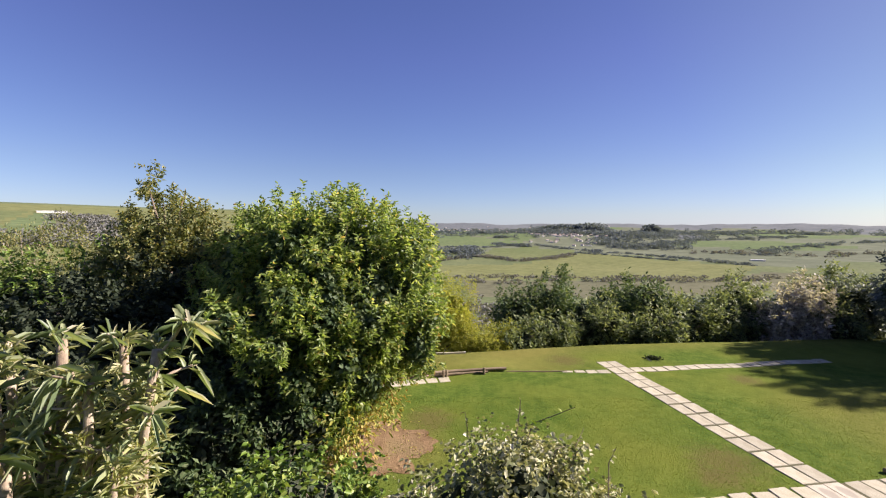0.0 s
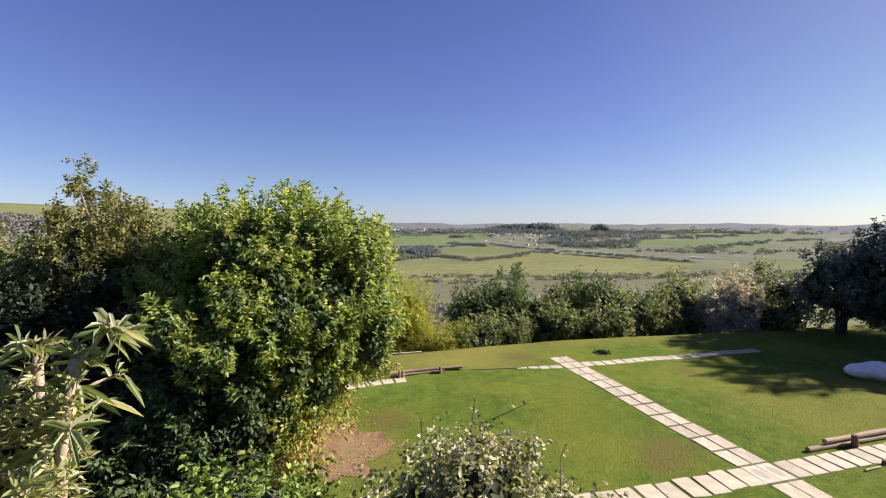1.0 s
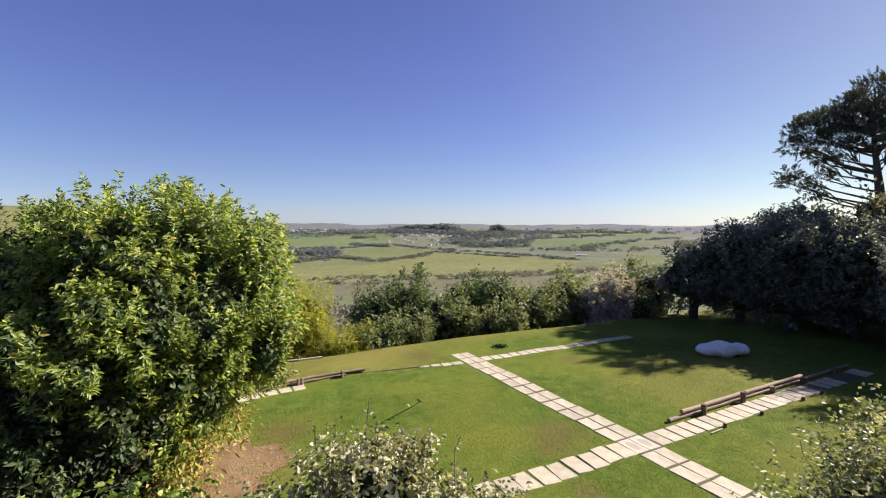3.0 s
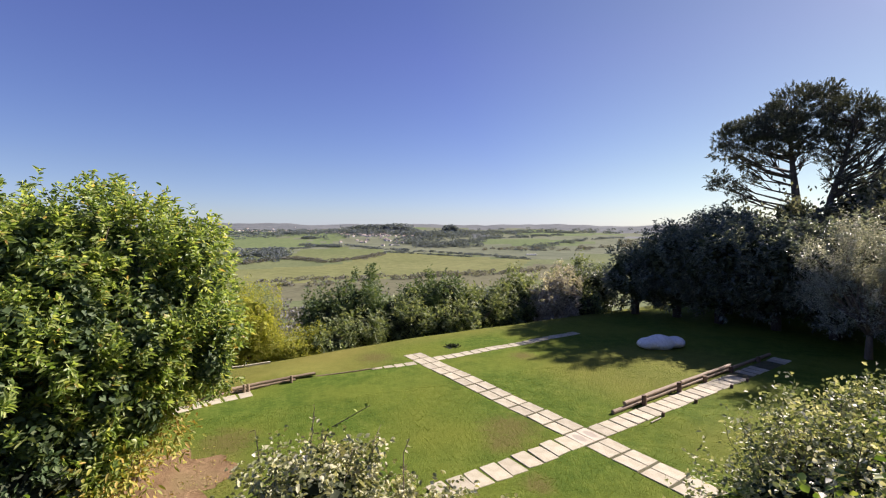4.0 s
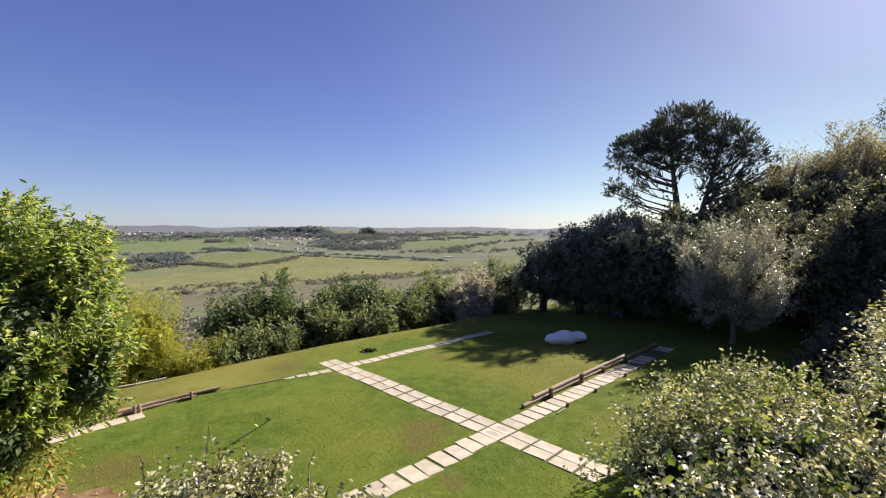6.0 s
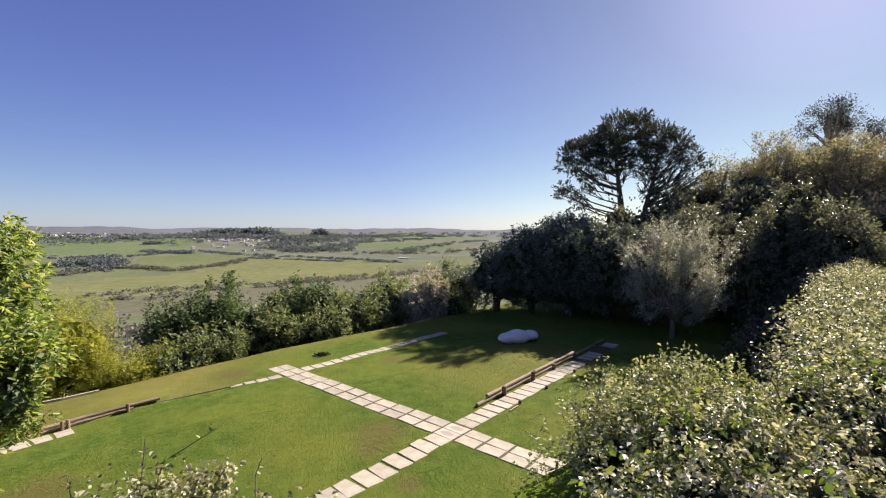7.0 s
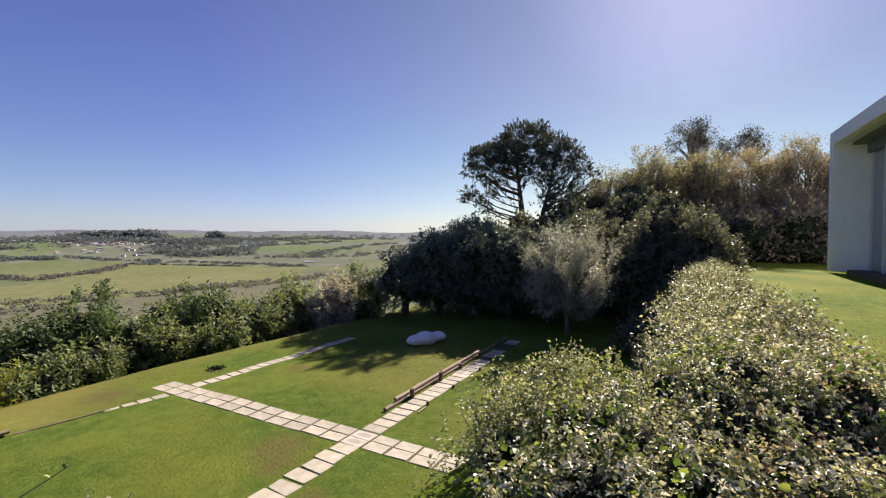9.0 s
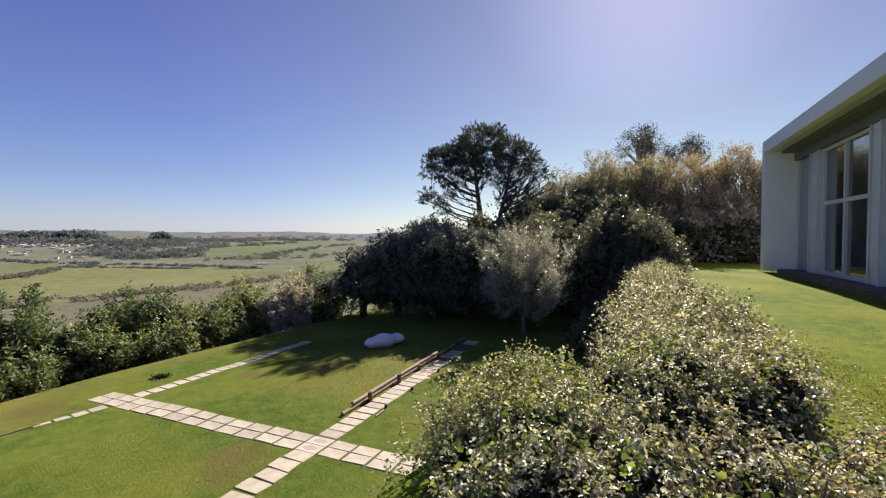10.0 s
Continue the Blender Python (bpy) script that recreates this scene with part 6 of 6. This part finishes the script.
# ---- house on the terrace ----
def house():
    t = thing("house", (26.1, -1.5, TERRACE), "white modern house with deep roof overhang and tall windows", "house")
    d = Vector((-11.05, -1.78, 0)).normalized()
    t.rotation_euler = (0, 0, math.atan2(d.y, d.x))
    L, top, deep, band = 22.0, 6.12, 1.2, 0.55
    # local x runs along the facade, y into the house
    def add(name, lo, hi, mat, bevel=0.01, parent=None, label=""):
        return part(name, box(bmesh.new(), lo, hi, bevel), mat, parent or t, label)
    low, head = top - band, 5.1
    add("side_wall", (0, 0, 0.12), (0.5, deep + 7, low - 0.003), PLASTER)
    add("fascia", (0, 0, low), (L, 0.3, top), PLASTER)
    add("roof", (0.0, 0.303, low + 0.2), (L, deep + 7, top - 0.05), PLASTER)
    add("soffit_edge", (0.503, 0.303, low + 0.003), (L, 0.62, low + 0.197), ALU)
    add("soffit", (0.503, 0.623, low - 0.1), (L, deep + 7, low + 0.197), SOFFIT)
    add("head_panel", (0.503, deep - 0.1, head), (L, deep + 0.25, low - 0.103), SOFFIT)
    add("plinth", (0.55, 0.52, -0.3), (L, deep + 7, 0.117), PLINTH)
    add("floor_slab", (0.503, 0.56, 0.12), (L, deep + 7, 0.2), PLINTH)
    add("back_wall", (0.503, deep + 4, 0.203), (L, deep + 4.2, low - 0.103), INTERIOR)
    x = 0.503
    widths = [("panel", 1.86), ("pillar", 1.08), ("window", 4.05), ("pillar", 0.9), ("window", 4.05), ("pillar", 0.9), ("window", 4.05), ("pillar", 0.9)]
    for kind_of, w in widths:
        if kind_of == "pillar":
            add("pillar", (x, deep - 0.06, 0.203), (x + w, deep + 0.3, head - 0.003), ALU)
            for px in (x + 0.08, x + w - 0.16):
                add("cover_strip", (px, deep - 0.12, 0.203), (px + 0.08, deep - 0.063, head - 0.003), ALU, 0.004)
        elif kind_of == "panel":
            add("panel", (x, deep + 0.1, 0.203), (x + w, deep + 0.2, head - 0.003), GREYPANEL)
            for px in (x + 0.1, x + w - 0.2):
                add("cover_strip", (px, deep + 0.02, 0.203), (px + 0.1, deep + 0.097, head - 0.003), ALU, 0.004)
        else:
            win = part("window", box(bmesh.new(), (x + 0.003, deep + 0.03, 0.203), (x + w - 0.003, deep + 0.2, 0.35), 0.006), ALU, t)
            z1, zm = head - 0.003, 2.9
            for nm, lo, hi in (("frame_head", (x + 0.003, deep + 0.03, z1 - 0.12), (x + w - 0.003, deep + 0.2, z1)), ("transom", (x + 0.143, deep + 0.05, zm), (x + w - 0.143, deep + 0.19, zm + 0.14)),
                               ("jamb", (x + 0.003, deep + 0.03, 0.353), (x + 0.14, deep + 0.2, z1 - 0.123)), ("jamb", (x + w - 0.14, deep + 0.03, 0.353), (x + w - 0.003, deep + 0.2, z1 - 0.123)),
                               ("mullion", (x + w / 2 - 0.06, deep + 0.02, 0.353), (x + w / 2 + 0.06, deep + 0.21, z1 - 0.123))):
                add(nm, lo, hi, ALU, 0.006, win)
            for lo_x, hi_x in ((x + 0.14, x + w / 2 - 0.06), (x + w / 2 + 0.06, x + w - 0.14)):
                for lo_z, hi_z in ((0.35, zm), (zm + 0.14, z1 - 0.12)):
                    g = add("pane", (lo_x, deep + 0.12, lo_z), (hi_x, deep + 0.135, hi_z), GLASS, 0.0, win)
                    g.visible_shadow = False
        x += w
    return t


house()


# ---- the far valley: hedgerows, woods, houses ----
def far_row(name, pts, n, h, r, leaf, label, cat="hedgerow", thick=6.0):
    """Trees and bushes along a line, too many and too far to count."""
    P, ways, sizes = [], [], []
    seg = [math.dist(a, b) for a, b in zip(pts, pts[1:])]
    for _ in range(n):
        k = random.choices(range(len(seg)), seg)[0]
        s = random.random()
        x = pts[k][0] + (pts[k + 1][0] - pts[k][0]) * s + random.gauss(0, thick)
        y = pts[k][1] + (pts[k + 1][1] - pts[k][1]) * s + random.gauss(0, thick)
        z = float(hills(np.array(x), np.array(y)))
        hh = h * random.uniform(0.25, 1.0) ** 1.3
        m = 34
        d = unit(rng.normal(size=(m, 3)))
        P.append(np.array((x, y, z + hh * 0.5)) + d * np.array((r, r, hh * 0.5)) * rng.uniform(0.7, 1.05, (m, 1)))
        ways.append(d + rng.normal(size=(m, 3)) * 0.6 + np.array((0, 0, 0.4)))
    me = leaf_mesh(name, np.concatenate(P), np.concatenate(ways), r * 0.62, r * 0.5)
    return tagged(solid(name, me, leaf), label, cat, kind="stuff")


far_row("hedgerow", [(-6, 846), (50, 908), (90, 915), (140, 835), (211, 871), (279, 948)], 190, 5.5, 4, HAZEBARE, "line of bare hedgerow trees between fields")
far_row("grove", [(-12, 985), (45, 1012), (72, 942)], 70, 14, 6, HAZETREE, "grove of dark trees in the valley", "grove", 12)
far_row("hedgerow", [(291, 987), (399, 979), (463, 871), (507, 719)], 110, 4, 4, HAZETREE, "line of dark hedgerow trees between fields")
far_row("hedgerow", [(24, 540), (81, 548), (152, 552), (239, 520), (348, 534), (455, 580)], 120, 5, 3.5, HAZEBARE, "line of bare riverside scrub", "hedgerow", 8)
far_row("hedgerow", [(-20, 1140), (110, 1120), (230, 1180), (360, 1010)], 90, 5, 5, HAZETREE, "line of dark hedgerow trees between fields")
far_row("wood", [(470, 2140), (540, 2200), (640, 2160), (690, 1960)], 200, 26, 12, HAZETREE, "dark wood on the ridge", "wood", 25)
far_row("wood", [(480, 1260), (560, 1400), (640, 1500), (980, 1900)], 260, 11, 8, HAZETREE, "dark wood on the hillside", "wood", 40)
far_row("wood", [(640, 900), (760, 1000), (900, 1020), (1100, 1060)], 120, 5, 5, HAZETREE, "scattered trees on the far hillside", "wood", 14)
far_row("wood", [(-60, 1650), (130, 1590), (300, 1700), (420, 1500)], 190, 8, 7, HAZETREE, "scattered trees on the far hillside", "wood", 45)
far_row("hedgerow", [(560, 1180), (800, 1320), (1100, 1350)], 120, 6, 6, HAZETREE, "line of dark hedgerow trees between fields", "hedgerow", 12)
far_row("hedgerow", [(700, 1700), (1000, 1700), (1400, 1600)], 140, 8, 8, HAZETREE, "line of dark hedgerow trees between fields", "hedgerow", 25)
far_row("wood", [(-300, 330), (-260, 300), (-330, 440), (-390, 470)], 130, 6, 4, HAZEBARE, "bare scrub on the near hillside", "wood", 14)
far_row("wood", [(-373, 429), (-360, 446), (-235, 290), (-246, 284)], 100, 6, 3.5, HAZEBARE, "bare copse on the near hillside", "wood", 9)
far_row("wood", [(60, 130), (110, 190), (160, 260), (230, 330)], 260, 6, 4, HAZETREE, "scrub woodland on the slope", "wood", 22)
far_row("wood", [(-30, 120), (0, 200), (60, 300)], 160, 4, 3.5, HAZEBARE, "scrub woodland on the slope", "wood", 22)

far_row("wood", [(330, 1640), (440, 1500), (560, 1540), (600, 1430), (720, 1470)], 330, 17, 9, HAZETREE, "dark trees among the village houses", "wood", 38)
far_row("wood", [(441, 1228), (470, 1105), (560, 1110), (640, 1220)], 170, 11, 7, HAZETREE, "dark trees on the valley side", "wood", 22)
far_row("wood", [(820, 1770), (855, 1785)], 44, 34, 14, HAZETREE, "round clump of tall trees on the ridge", "wood", 12)
far_row("wood", [(502, 2130), (600, 2060), (690, 1930)], 150, 30, 13, HAZETREE, "dark wood on the ridge", "wood", 18)
far_row("grove", [(0, 1035), (64, 1090), (55, 905), (2, 880)], 60, 10, 6, HAZETREE, "grove of dark trees in the valley", "grove", 10)
far_row("hedgerow", [(308, 973), (374, 909), (436, 830)], 70, 3.5, 3, HAZETREE, "dark hedge along the top of the meadow", "hedgerow", 2)
far_row("hedgerow", [(134, 1213), (167, 1160), (216, 1124)], 40, 6, 5, HAZETREE, "line of dark hedgerow trees between fields", "hedgerow", 5)
far_row("wood", [(171, 1409), (199, 1402)], 18, 9, 6, HAZETREE, "small clump of field trees", "wood", 5)
far_row("wood", [(-80, 1420), (60, 1560), (180, 1640), (330, 1330)], 80, 8, 6, HAZETREE, "scattered trees on the far hillside", "wood", 40)
far_row("wood", [(-150, 1900), (150, 1850), (420, 1950), (260, 2300)], 170, 12, 9, HAZETREE, "scattered trees on the far hillside", "wood", 90)
far_row("wood", [(700, 1350), (900, 1600), (1250, 1750), (1500, 1500)], 220, 11, 9, HAZETREE, "scattered trees on the far hillside", "wood", 100)
far_row("wood", [(560, 1000), (720, 860), (900, 820), (1000, 950)], 90, 6, 5, HAZEBARE, "bare trees between the fields", "wood", 16)
far_row("hedgerow", [(30, 500), (70, 486), (136, 522), (186, 500), (291, 560), (375, 556)], 60, 6, 4, HAZEBARE, "line of bare riverside scrub", "hedgerow", 6)

TOWNWALL = surface("town_wall", (0.58, 0.56, 0.53), (0.75, 0.73, 0.69), 0.1, 1.0, 0.8, 0.0)
ROOFTILE = surface("roof_tile", (0.38, 0.29, 0.24), (0.5, 0.4, 0.34), 0.3, 2.0, 0.85, 0.0)
WINDARK = surface("dark_window", (0.05, 0.05, 0.055), (0.08, 0.08, 0.085), 1.0, 5.0, 0.3, 0.0)


def far_house():
    t = thing("village_house", (0, 0, 0), "small white village house with a tiled roof", "house", "village houses")
    part("wall", box(bmesh.new(), (-6, -4, -3), (6, 4, 5.5), 0), TOWNWALL, t)
    bm = bmesh.new()
    v = [bm.verts.new(p) for p in ((-6.4, -4.4, 5.503), (6.4, -4.4, 5.503), (6.4, 4.4, 5.503), (-6.4, 4.4, 5.503), (-6.4, 0, 8), (6.4, 0, 8))]
    for f in ((0, 1, 5, 4), (2, 3, 4, 5), (0, 4, 3), (1, 2, 5), (3, 2, 1, 0)):
        bm.faces.new([v[i] for i in f])
    part("roof", bm, ROOFTILE, t)
    for x in (-4, 0, 4):
        for z in (0.8, 3.4):
            part("window", box(bmesh.new(), (x - 0.6, -4.06, z), (x + 0.6, -4.003, z + 1.3), 0), WINDARK, t)
    return t


first = far_house()
first.scale = (0.62, 0.62, 0.62)
sites = []
for cx, cy, n, sd in ((380, 1490, 30, 42), (440, 1430, 26, 50), (450, 1600, 26, 75), (330, 1720, 14, 60), (230, 2300, 18, 120), (420, 2450, 16, 120), (40, 1900, 16, 70), (-60, 2150, 16, 110), (-90, 2420, 14, 90), (60, 1780, 12, 60), (370, 1260, 18, 45), (430, 1620, 14, 40), (300, 1620, 12, 30), (700, 2300, 10, 200), (900, 2100, 8, 180)):
    for _ in range(n):
        sites.append((random.gauss(cx, sd), random.gauss(cy, sd)))
for k, (x, y) in enumerate(sites):
    z = float(hills(np.array(x), np.array(y)))
    m = pose(x, y, z, 0, 0, math.degrees(-math.atan2(x, y)) + random.uniform(-40, 40))
    if k == 0:
        first.matrix_basis = m @ Matrix.Diagonal((0.62, 0.62, 0.62, 1))
    else:
        copy_thing(first, m)
for x, y, wdt in ((-436, 497, 13), (562, 790, 11), (485, 1621, 16), (384, 1170, 9), (-40, 2290, 18)):
    t = thing("white_barn", (x, y, float(hills(np.array(x), np.array(y)))), "long low white farm building in the fields", "barn")
    t.rotation_euler = (0, 0, -math.atan2(x, y))
    part("wall", box(bmesh.new(), (-wdt, -5, -4), (wdt, 5, 1.7), 0), TOWNWALL, t)
    part("roof", box(bmesh.new(), (-wdt - 0.5, -5.5, 1.703), (wdt + 0.5, 5.5, 2.1), 0.1), TOWNWALL, t)
